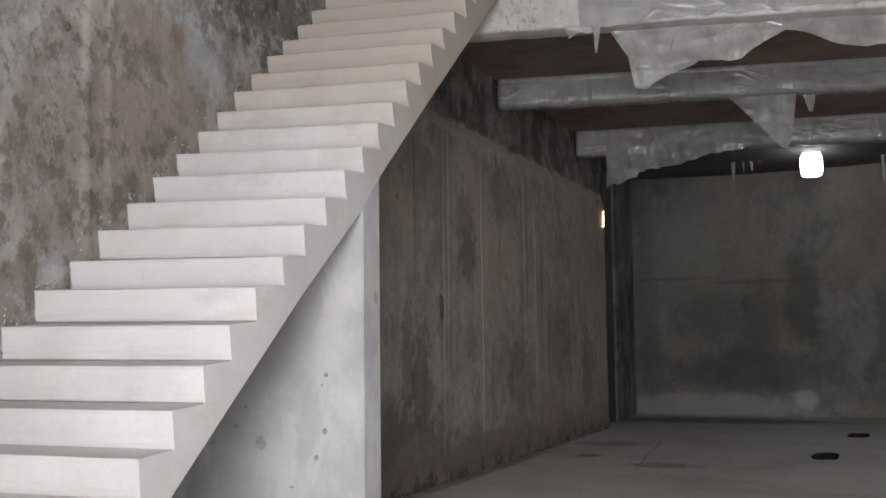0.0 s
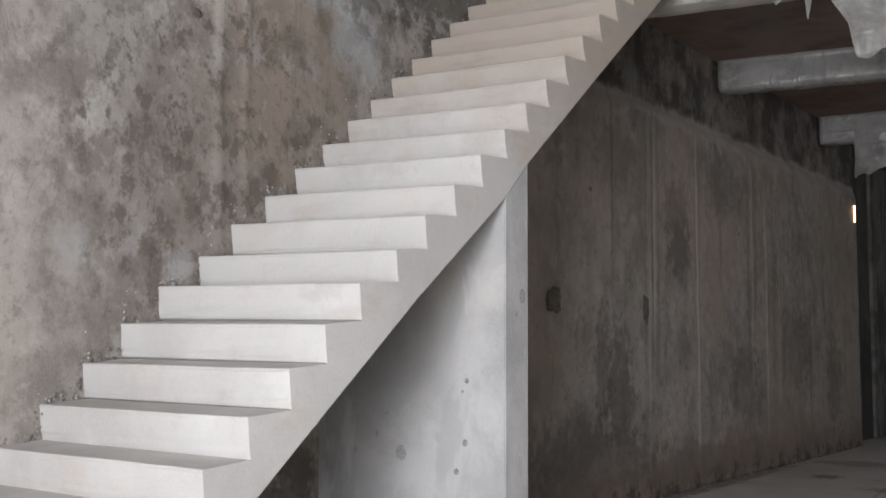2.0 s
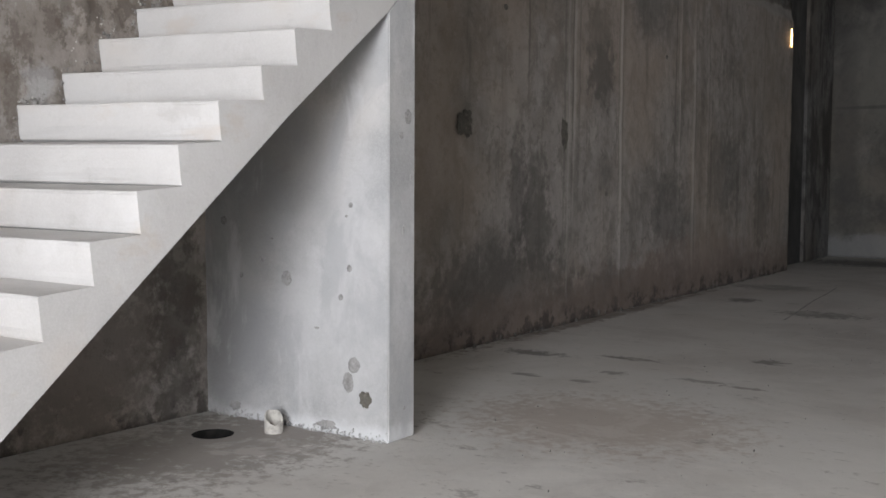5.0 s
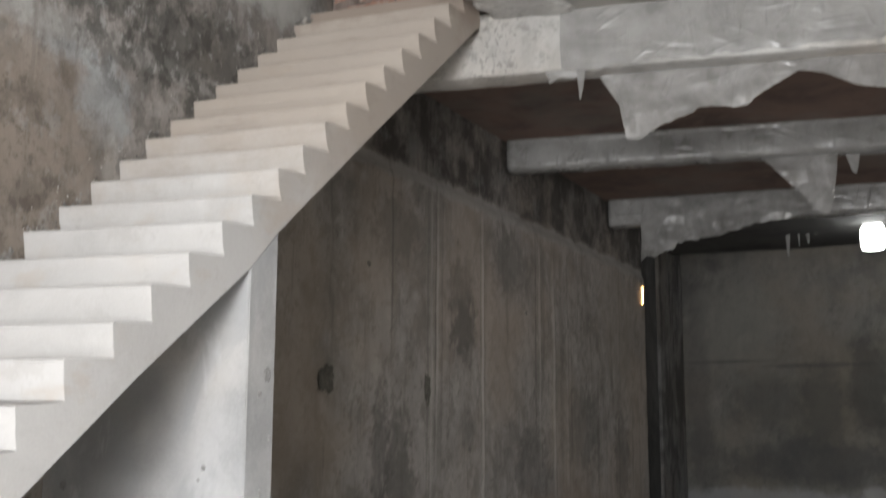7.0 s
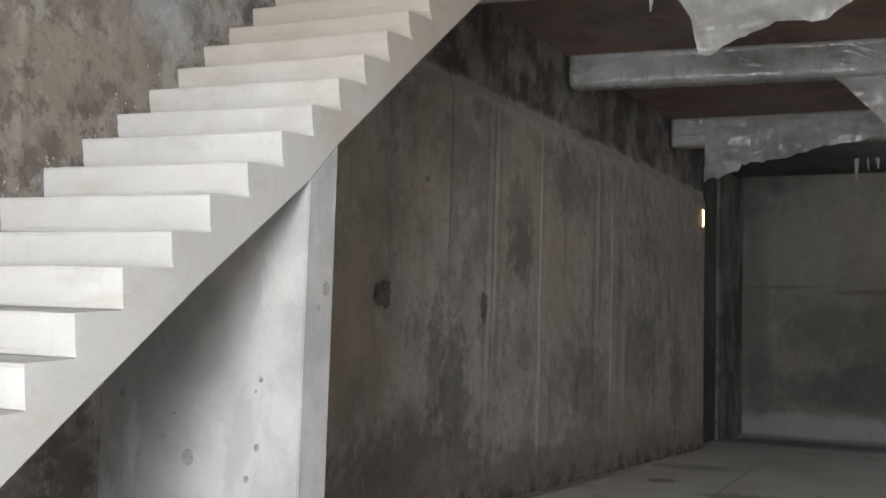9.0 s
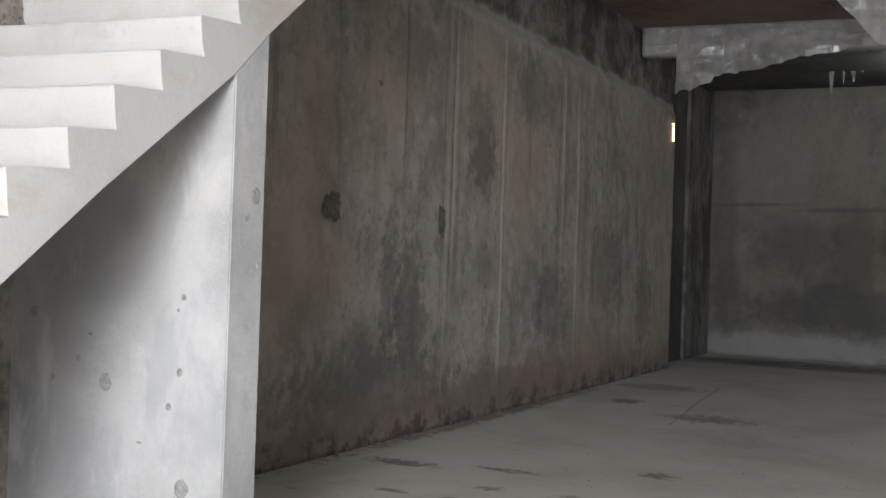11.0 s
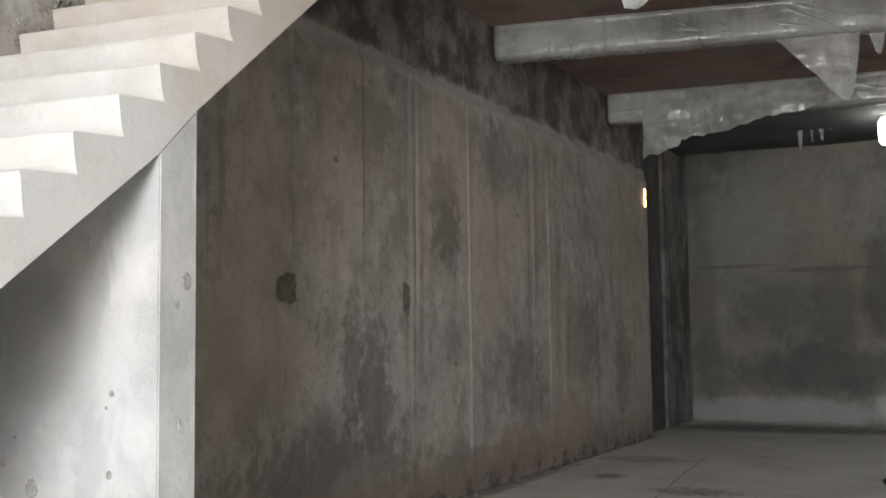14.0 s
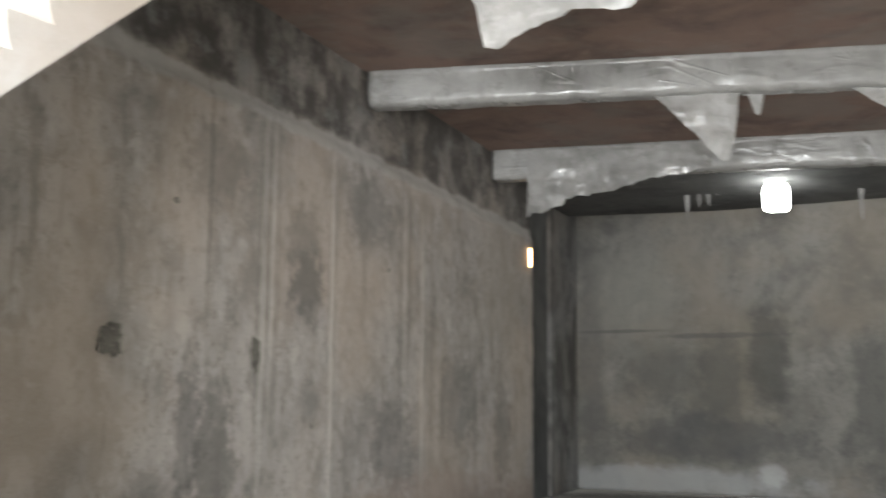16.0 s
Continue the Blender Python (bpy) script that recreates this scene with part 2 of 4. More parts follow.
# thin shadow lines of the formwork ridges, painted dark, and drips that run down from the pour joint
for y0, half, z0, rz, amount in ((4.32, 0.016, 2.85, 0.85, 0.7), (5.0, 0.014, 2.2, 1.4, 0.7), (5.16, 0.012, 2.5, 1.1, 0.65), (5.3, 0.014, 2.4, 1.2, 0.5), (6.2, 0.014, 2.3, 1.3, 0.5),
                                 (7.72, 0.018, 2.4, 1.2, 0.7), (7.95, 0.05, 2.6, 0.9, 0.45), (8.55, 0.06, 2.0, 1.2, 0.45), (8.9, 0.02, 1.5, 0.9, 0.5), (9.9, 0.04, 1.2, 0.7, 0.5), (6.9, 0.03, 2.7, 0.6, 0.4)):
    c = s.mix(s.math("MULTIPLY", s.blob("YZ", (y0, z0), (half * 1.2, rz), 1.1, 11.0), amount * 0.75), c, (0.115, 0.105, 0.095))
c = s.mix(s.ramp(s.noise(7, 6, 0.7, (1, 1, 0.05)), 0.57, 0.66, 0, 0.4), c, (0.14, 0.127, 0.115))
# red-brown earth splashed along the foot
foot = s.math("ADD", zz, s.math("MULTIPLY", s.math("SUBTRACT", s.noise(3.5, 7, 0.75), 0.5), 0.7))
c = s.mix(s.math("MULTIPLY", s.ramp(foot, 0.0, 0.42, 0.7, 0.0), s.ramp(yy, 1.0, 3.0)), c, (0.19, 0.148, 0.125))
c = s.mix(s.math("MULTIPLY", s.ramp(foot, -0.08, 0.10, 0.8, 0.0), s.ramp(s.noise(4.0, 6, 0.7), 0.48, 0.56)), c, (0.07, 0.062, 0.055))

for (y0, z0, ry, rz), scale, lo, hi, col, amount in (((-0.5, 2.3, 0.9, 1.1), 5.0, 0.48, 0.58, (0.13, 0.11, 0.092), 0.5), ((-0.5, 2.3, 1.0, 1.2), 7.0, 0.57, 0.64, (0.075, 0.06, 0.05), 0.5),
                                                     ((-0.9, 2.2, 0.6, 1.0), 3.5, 0.50, 0.60, (0.45, 0.44, 0.42), 0.6), ((0.8, 4.1, 1.4, 0.7), 4.0, 0.48, 0.58, (0.10, 0.097, 0.09), 0.7),
                                                     ((1.2, 4.2, 1.6, 0.8), 9.0, 0.56, 0.62, (0.46, 0.46, 0.45), 0.5), ((-0.4, 0.9, 1.2, 0.8), 4.0, 0.5, 0.6, (0.33, 0.31, 0.28), 0.5),
                                                     ((1.6, 3.7, 1.0, 0.5), 6.0, 0.5, 0.58, (0.07, 0.067, 0.06), 0.7)):
    spread = s.blob("YZ", (y0, z0), (ry, rz), 0.4, 2.0, 0.5)
    c = s.mix(s.math("MULTIPLY", s.math("MULTIPLY", spread, s.ramp(s.noise(scale, 7, 0.7), lo, hi)), amount), c, col)
# smooth grey cement wash high over the stair, and brown pitted render beside its lower flight
for y0, z0, ry, rz, col, amount in ((1.9, 5.25, 1.2, 0.72, (0.56, 0.565, 0.54), 0.88), (0.6, 5.5, 0.9, 0.6, (0.53, 0.535, 0.51), 0.75), (2.5, 4.75, 0.6, 0.35, (0.50, 0.50, 0.48), 0.65),
                                    (-0.35, 2.35, 0.75, 0.55, (0.19, 0.165, 0.142), 0.55), (0.2, 2.8, 0.6, 0.55, (0.24, 0.2, 0.165), 0.6), (-0.9, 1.75, 0.5, 0.5, (0.2, 0.18, 0.16), 0.45)):
    c = s.mix(s.math("MULTIPLY", s.blob("YZ", (y0, z0), (ry, rz), 0.7, 3.0, 0.35), amount), c, col)
near = s.blob("YZ", (-0.35, 2.35), (1.15, 1.15), 0.5, 2.0, 0.4)
for scale, lo, hi, col, amount in ((4.5, 0.46, 0.56, (0.15, 0.13, 0.112), 0.62), (9.0, 0.52, 0.60, (0.10, 0.083, 0.07), 0.6), (6.5, 0.54, 0.63, (0.33, 0.325, 0.31), 0.5), (19.0, 0.56, 0.63, (0.11, 0.095, 0.08), 0.5)):
    c = s.mix(s.math("MULTIPLY", s.math("MULTIPLY", near, s.ramp(s.noise(scale, 7, 0.7, (1, 1, 0.8)), lo, hi)), amount), c, col)
for y0, z0, ry, rz in ((-0.42, 2.16, 0.035, 0.05), (-0.5, 2.06, 0.04, 0.06), (-0.3, 2.18, 0.05, 0.04), (-0.66, 1.92, 0.035, 0.05), (-0.78, 1.84, 0.05, 0.04), (-0.74, 1.66, 0.035, 0.13),
                       (-0.6, 2.3, 0.07, 0.035), (-0.93, 2.28, 0.03, 0.03), (-0.52, 1.80, 0.06, 0.025), (0.06, 2.32, 0.05, 0.05), (-0.1, 2.12, 0.03, 0.05), (0.3, 2.56, 0.05, 0.04)):
    c = s.mix(s.math("MULTIPLY", s.blob("YZ", (y0, z0), (ry * 1.3, rz * 1.3), 1.25, 32.0, 0.3), 0.6), c, (0.10, 0.082, 0.067))
for y0, z0, ry, rz in ((-0.58, 1.74, 0.08, 0.10), (-0.97, 2.32, 0.03, 0.03), (-1.25, 1.8, 0.1, 0.15)):
    c = s.mix(s.math("MULTIPLY", s.blob("YZ", (y0, z0), (ry, rz), 1.2, 11.0, 0.45), 0.4), c, (0.38, 0.385, 0.39))
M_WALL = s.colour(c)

s, c = concrete("back_wall_concrete", (0.20, 0.192, 0.175), (0.10, 0.098, 0.093), (0.265, 0.255, 0.235), 0.7, 0.35, mottle=0.4)
for x0, z0, rx, rz, col, amount in ((1.2, 1.75, 0.6, 0.45, (0.10, 0.10, 0.095), 0.6), (2.1, 1.6, 0.3, 0.75, (0.09, 0.09, 0.085), 0.6), (2.9, 2.0, 0.3, 0.9, (0.075, 0.075, 0.07), 0.7),
                                    (2.0, 0.75, 1.6, 0.35, (0.09, 0.09, 0.09), 0.65), (0.7, 3.0, 0.8, 0.8, (0.24, 0.235, 0.21), 0.5),
                                    (1.0, 0.05, 2.4, 0.22, (0.40, 0.41, 0.42), 0.5), (2.9, 0.2, 0.2, 0.15, (0.5, 0.5, 0.5), 0.45), (4.6, 1.2, 0.6, 1.2, (0.08, 0.08, 0.078), 0.6),
                                    # joint lines, then a tall strip at x 0 that paints the corner's shade
                                    (0.5, 2.46, 0.7, 0.03, (0.08, 0.08, 0.078), 0.5), (2.2, 2.36, 0.9, 0.04, (0.08, 0.08, 0.078), 0.5), (0.0, 2.0, 0.22, 1.5, (0.12, 0.115, 0.11), 0.5)):
    c = s.mix(s.math("MULTIPLY", s.blob("XZ", (x0, z0), (rx, rz), 0.9, 2.6, 0.4), amount), c, col)
M_BACK = s.colour(c)

# dark concrete, made darker still by the recess's shade in its colour
s, c = concrete("shaded_recess_concrete", (0.11, 0.108, 0.105), (0.055, 0.055, 0.055), (0.16, 0.16, 0.155), 0.9, 0.6)
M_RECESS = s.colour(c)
s, c = concrete("pilaster_concrete", (0.20, 0.195, 0.19), (0.07, 0.069, 0.067), (0.26, 0.255, 0.25), 1.6, 0.7, mottle=0.5)
c = s.mix(s.ramp(s.noise(2.4, 6, 0.66, (1, 1, 0.35)), 0.48, 0.6, 0, 0.75), c, (0.06, 0.058, 0.055))
M_PILASTER = s.colour(c)

s, c = concrete("stair_plaster", (0.52, 0.51, 0.50), (0.43, 0.42, 0.41), (0.60, 0.595, 0.59), 0.8, 0.12, 0.8, 0.22)
c = s.mix(s.ramp(s.noise(1.3, 4, 0.5, (1, 2, 2)), 0.55, 0.72, 0, 0.35), c, (0.50, 0.45, 0.40))
c = s.mix(s.ramp(s.noise(3.6, 7, 0.72), 0.56, 0.68, 0, 0.45), c, (0.40, 0.385, 0.37))
c = s.mix(s.ramp(s.noise(2.1, 6, 0.65, (0.7, 1, 2)), 0.57, 0.68, 0, 0.4), c, (0.46, 0.40, 0.345))
c = s.mix(s.ramp(s.noise(17, 6, 0.7), 0.64, 0.72, 0, 0.22), c, (0.40, 0.385, 0.37))
# brown tint over the upper flight, strongest at its head: dirt, and its weaker, warmer light painted in
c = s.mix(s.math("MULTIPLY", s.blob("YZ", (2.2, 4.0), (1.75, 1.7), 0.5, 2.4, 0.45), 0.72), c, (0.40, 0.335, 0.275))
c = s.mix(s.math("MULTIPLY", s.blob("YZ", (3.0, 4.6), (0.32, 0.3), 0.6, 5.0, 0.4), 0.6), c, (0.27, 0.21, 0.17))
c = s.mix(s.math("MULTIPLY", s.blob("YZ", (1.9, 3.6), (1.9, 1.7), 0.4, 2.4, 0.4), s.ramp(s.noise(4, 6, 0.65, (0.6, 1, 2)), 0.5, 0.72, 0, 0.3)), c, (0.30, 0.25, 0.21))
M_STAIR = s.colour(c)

s, c = concrete("support_plaster", (0.45, 0.45, 0.45), (0.33, 0.33, 0.33), (0.58, 0.58, 0.585), 1.5, 0.35, 0.8, 0.3, mottle=0.22)
c = s.mix(s.math("MULTIPLY", s.blob("XZ", (0.55, 1.35), (0.33, 0.3), 0.25, 2.0, 0.25), 0.45), c, (0.27, 0.265, 0.26))
c = s.mix(s.ramp(s.math("ADD", s.axis(2), s.math("MULTIPLY", s.noise(9, 5, 0.7), 0.16)), -0.03, 0.07, 0.8, 0.0), c, (0.66, 0.67, 0.68))
for x0, z0, rx, rz, col, amount in ((1.1, 0.75, 0.2, 0.6, (0.57, 0.57, 0.575), 0.6), (0.75, 0.4, 0.2, 0.35, (0.55, 0.55, 0.555), 0.5), (1.15, 1.7, 0.12, 0.2, (0.60, 0.58, 0.56), 0.5),
                                    # the strip at x 0.08 is the corner's shade, put into the colour
                                    (0.3, 0.35, 0.28, 0.3, (0.34, 0.345, 0.35), 0.5), (0.08, 0.3, 0.12, 0.5, (0.25, 0.245, 0.24), 0.6), (0.9, 1.25, 0.1, 0.3, (0.35, 0.35, 0.35), 0.4)):
    c = s.mix(s.math("MULTIPLY", s.blob("XZ", (x0, z0), (rx, rz), 0.6, 4.0, 0.7), amount), c, col)
c = s.mix(s.ramp(s.noise(1.8, 6, 0.62, (1, 1, 0.6), 0.8), 0.46, 0.58, 0, 0.45), c, (0.345, 0.35, 0.36))
c = s.mix(s.ramp(s.noise(3.1, 6, 0.65, (1, 1, 0.45), 0.5), 0.54, 0.66, 0, 0.5), c, (0.62, 0.625, 0.63))
M_PANEL = s.colour(c)

s, c = concrete("floor_screed", (0.60, 0.585, 0.555), (0.46, 0.44, 0.415), (0.62, 0.605, 0.585), 0.55, 0.0, 0.7, 0.2)
for x0, y0, rx, ry, col, amount in ((0.52, 3.46, 0.3, 0.13, (0.13, 0.12, 0.11), 0.6), (0.92, 2.62, 0.15, 0.06, (0.13, 0.12, 0.11), 0.5), (1.3, 3.66, 0.28, 0.08, (0.13, 0.12, 0.11), 0.6),
                                    (1.42, 3.04, 0.13, 0.07, (0.14, 0.13, 0.12), 0.5), (1.39, 2.64, 0.1, 0.06, (0.14, 0.13, 0.12), 0.5), (2.08, 3.1, 0.2, 0.07, (0.15, 0.14, 0.13), 0.45),
                                    (2.37, 3.04, 0.16, 0.05, (0.13, 0.11, 0.1), 0.45), (2.21, 4.13, 0.14, 0.12, (0.15, 0.14, 0.13), 0.6), (0.7, 8.0, 0.2, 0.25, (0.15, 0.14, 0.13), 0.6),
                                    (0.05, 6.0, 0.12, 3.4, (0.21, 0.17, 0.145), 0.6), (1.8, 7.2, 0.5, 0.3, (0.2, 0.19, 0.18), 0.6),
                                    # painted shade: under the stair (y 0) and before the back wall (y 14.2)
                                    (2.0, 1.6, 0.9, 0.8, (0.40, 0.345, 0.30), 0.55), (0.6, 0.0, 0.7, 1.2, (0.22, 0.19, 0.165), 0.55), (1.5, 14.2, 2.6, 0.8, (0.15, 0.145, 0.14), 0.7),
                                    (0.6, 9.6, 0.6, 0.4, (0.2, 0.19, 0.18), 0.5)):
    c = s.mix(s.math("MULTIPLY", s.blob("XY", (x0, y0), (rx * 0.8, ry * 0.8), 1.7, 14.0, 0.35), min(1.0, amount * 1.25)), c, col)
c = s.mix(s.ramp(s.noise(2.6, 8, 0.75, (1, 1.7, 1)), 0.61, 0.67, 0, 0.6), c, (0.22, 0.20, 0.185))
c = s.mix(s.ramp(s.noise(1.7, 6, 0.7, (1, 1.3, 1), 0.8), 0.52, 0.6, 0, 0.35), c, (0.66, 0.635, 0.60))
c = s.mix(s.ramp(s.noise(9, 6, 0.7, (1, 2.0, 1)), 0.6, 0.68, 0, 0.45), c, (0.22, 0.205, 0.19))
c = s.mix(s.ramp(s.noise(0.9, 4, 0.6), 0.48, 0.64, 0, 0.25), c, (0.46, 0.42, 0.38))
M_FLOOR = s.colour(c)

s, c = concrete("slab_cement", (0.36, 0.355, 0.335), (0.18, 0.18, 0.172), (0.46, 0.455, 0.435), 1.0, 0.0, mottle=0.4)
c = s.mix(s.ramp(s.noise(3.0, 6, 0.7, (0.5, 3, 1)), 0.58, 0.72, 0, 0.6), c, (0.10, 0.10, 0.10))
c = s.mix(s.ramp(s.noise(1.1, 6, 0.65, (0.6, 1.6, 1)), 0.45, 0.62, 0, 0.75), c, (0.46, 0.435, 0.405))
M_SLAB = s.colour(c)
s, c = concrete("edge_beam_cement", (0.54, 0.535, 0.52), (0.38, 0.37, 0.355), (0.64, 0.635, 0.62), 1.6, 0.0, 0.85, 0.7, mottle=0.3)
c = s.mix(s.ramp(s.noise(2.5, 6, 0.7, (0.6, 5, 1)), 0.55, 0.7, 0, 0.45), c, (0.26, 0.25, 0.235))
c = s.mix(s.ramp(s.noise(8, 7, 0.75, (0.5, 2.5, 1)), 0.55, 0.63, 0, 0.55), c, (0.24, 0.23, 0.215))
# pocked, honeycombed cement near the stair's head
pocks = s.ramp(s.noise(26, 5, 0.65, (1, 1, 0.7)), 0.54, 0.60)
c = s.mix(s.math("MULTIPLY", s.math("MULTIPLY", s.blob("XY", (1.45, 3.2), (0.22, 0.3), 0.8, 4.0, 0.5), pocks), 0.6), c, (0.2, 0.19, 0.175))
c = s.mix(s.ramp(s.noise(14, 6, 0.7), 0.58, 0.66, 0, 0.4), c, (0.30, 0.275, 0.25))
M_EDGE = s.colour(c)
s, c = concrete("red_oxide_ceiling", (0.20, 0.138, 0.113), (0.10, 0.074, 0.064), (0.26, 0.19, 0.16), 1.1, 0.0)
c = s.mix(s.ramp(s.noise(0.8, 6, 0.65), 0.45, 0.62, 0, 0.6), c, (0.20, 0.175, 0.155))
M_CEIL = s.colour(c)
s, c = concrete("plain_render", (0.36, 0.35, 0.33), (0.26, 0.25, 0.235), (0.42, 0.41, 0.39), 0.8, 0.3)
M_RENDER = s.colour(c)

s = Shader("fired_brick", 0.9)
info = s.nt.nodes.new("ShaderNodeObjectInfo").outputs["Random"]
c = s.mix(info, (0.30, 0.15, 0.112), (0.43, 0.28, 0.22))
c = s.mix(s.ramp(s.noise(9, 6, 0.72), 0.44, 0.6, 0, 0.8), c, (0.43, 0.35, 0.30))
c = s.mix(s.ramp(s.noise(22, 6, 0.75), 0.56, 0.64, 0, 0.7), c, (0.14, 0.095, 0.075))
s.bump(s.noise(40, 5, 0.7), 0.6, 0.02)
M_BRICK = s.colour(c)
s, c = concrete("brick_mortar", (0.24, 0.19, 0.165), (0.11, 0.085, 0.072), (0.42, 0.37, 0.34), 5.0, 0.0)
M_MORTAR = s.colour(c)
s, c = concrete("crumbled_mortar", (0.19, 0.18, 0.17), (0.08, 0.076, 0.07), (0.55, 0.54, 0.52), 6.0, 0.0)
M_CRUMB = s.colour(c)
s, c = concrete("grey_rubble", (0.15, 0.138, 0.125), (0.08, 0.073, 0.067), (0.27, 0.26, 0.245), 5.0, 0.0)
M_RUBBLE = s.colour(c)
s, c = concrete("dark_patch", (0.115, 0.108, 0.092), (0.06, 0.056, 0.05), (0.24, 0.22, 0.195), 11.0, 0.0)
M_PATCH = s.colour(c)
s, c = concrete("grey_spot", (0.34, 0.333, 0.325), (0.20, 0.195, 0.19), (0.46, 0.455, 0.45), 14.0, 0.0)
M_SPOT = s.colour(c)
s, c = concrete("pit_earth", (0.02, 0.019, 0.018), (0.01, 0.01, 0.01), (0.035, 0.033, 0.03), 5.0, 0.0)
M_PIT = s.colour(c)
s, c = concrete("lime_crumb", (0.50, 0.50, 0.50), (0.30, 0.295, 0.29), (0.66, 0.66, 0.66), 9.0, 0.0)
M_LIME = s.colour(c)


def film_material(name, tint, alpha, rough=0.28):
    """Dusty polythene film: milky, wrinkled and glossy in streaks."""
    s = Shader(name, rough)
    s.bsdf.inputs["Specular IOR Level"].default_value = 0.65
    dust = s.ramp(s.noise(3.5, 6, 0.65), 0.35, 0.7)
    c = s.mix(dust, tint, tuple(v * 0.72 for v in tint))
    long = s.ramp(s.noise(1.6, 2, 0.45, (1.2, 1, 4), 1.0), 0.3, 0.75)
    steep = s.ramp(s.noise(1.9, 2, 0.45, (4, 1, 1.1), 1.0), 0.3, 0.75)
    where = s.ramp(s.noise(1.3, 2), 0.4, 0.6)
    h = s.math("ADD", s.math("MULTIPLY", long, where), s.math("MULTIPLY", steep, s.math("SUBTRACT", 1.0, where)))
    h = s.math("ADD", h, s.math("MULTIPLY", s.noise(8, 3, 0.5, (1, 1, 1.5), 0.4), 0.3))
    h = s.math("MULTIPLY", h, 0.6)
    for angle, by, scale, amount in ((0.6, (0.4, 1, 3.0), 1.5, 0.55), (-0.35, (0.4, 1, 3.4), 1.2, 0.5), (1.25, (0.45, 1, 3), 1.1, 0.5), (0.05, (0.25, 1, 4.5), 1.5, 0.5)):
        turn = s.nt.nodes.new("ShaderNodeVectorRotate")
        turn.rotation_type = "Y_AXIS"
        s.put(turn.inputs["Vector"], s.pos)
        turn.inputs["Angle"].default_value = angle
        n = s.nt.nodes.new("ShaderNodeTexNoise")
        s.put(n.inputs["Vector"], s.stretch(turn.outputs[0], by))
        n.inputs["Scale"].default_value, n.inputs["Detail"].default_value, n.inputs["Distortion"].default_value = scale, 1.0, 0.5
        ridge = s.ramp(s.math("ABSOLUTE", s.math("SUBTRACT", n.outputs["Fac"], 0.5)), 0.0, 0.022, 1.0, 0.0)
        here = s.ramp(s.noise(1.6 + angle * 0.5, 2, 0.5), 0.53, 0.62)
        h = s.math("ADD", h, s.math("MULTIPLY", s.math("MULTIPLY", ridge, here), amount))
    s.bump(h, 0.27, 0.05)
    s.put(s.bsdf.inputs["Roughness"], s.ramp(s.noise(3, 4), 0.35, 0.65, rough, rough + 0.35))
    s.put(s.bsdf.inputs["Alpha"], s.ramp(s.noise(5, 5, 0.6), 0.3, 0.7, alpha, min(1.0, alpha + 0.2)))
    return s.colour(c)


M_FILM = film_material("polythene_film", (0.40, 0.392, 0.38), 0.58, 0.2)
M_WRAP = film_material("wrapped_beam_film", (0.30, 0.295, 0.285), 1.0, 0.2)

s = Shader("pale_pipe", 0.6)
c = s.mix(s.ramp(s.noise(30, 4), 0.4, 0.7), (0.55, 0.53, 0.49), (0.38, 0.36, 0.33))
M_PIPE = s.colour(c)
s = Shader("lamp_housing", 0.5)
M_HOUSING = s.colour((0.6, 0.6, 0.58))


def glow_material(name, colour, strength):
    s = Shader(name)
    s.put(s.bsdf.inputs["Emission Color"], colour)
    s.bsdf.inputs["Emission Strength"].default_value = strength
    return s.colour((0.8, 0.8, 0.8))


M_GLOW = glow_material("white_led", (0.95, 0.98, 1.0), 14.0)
M_WARM = glow_material("warm_tube", (1.0, 0.52, 0.18), 17.0)

# ---- floor with its pits ----
PITS = [((0.41, 0.11), (0.115, 0.115), "round"), ((3.50, 8.72), (0.17, 0.45), "broken"), ((3.81, 11.75), (0.16, 0.4), "broken")]


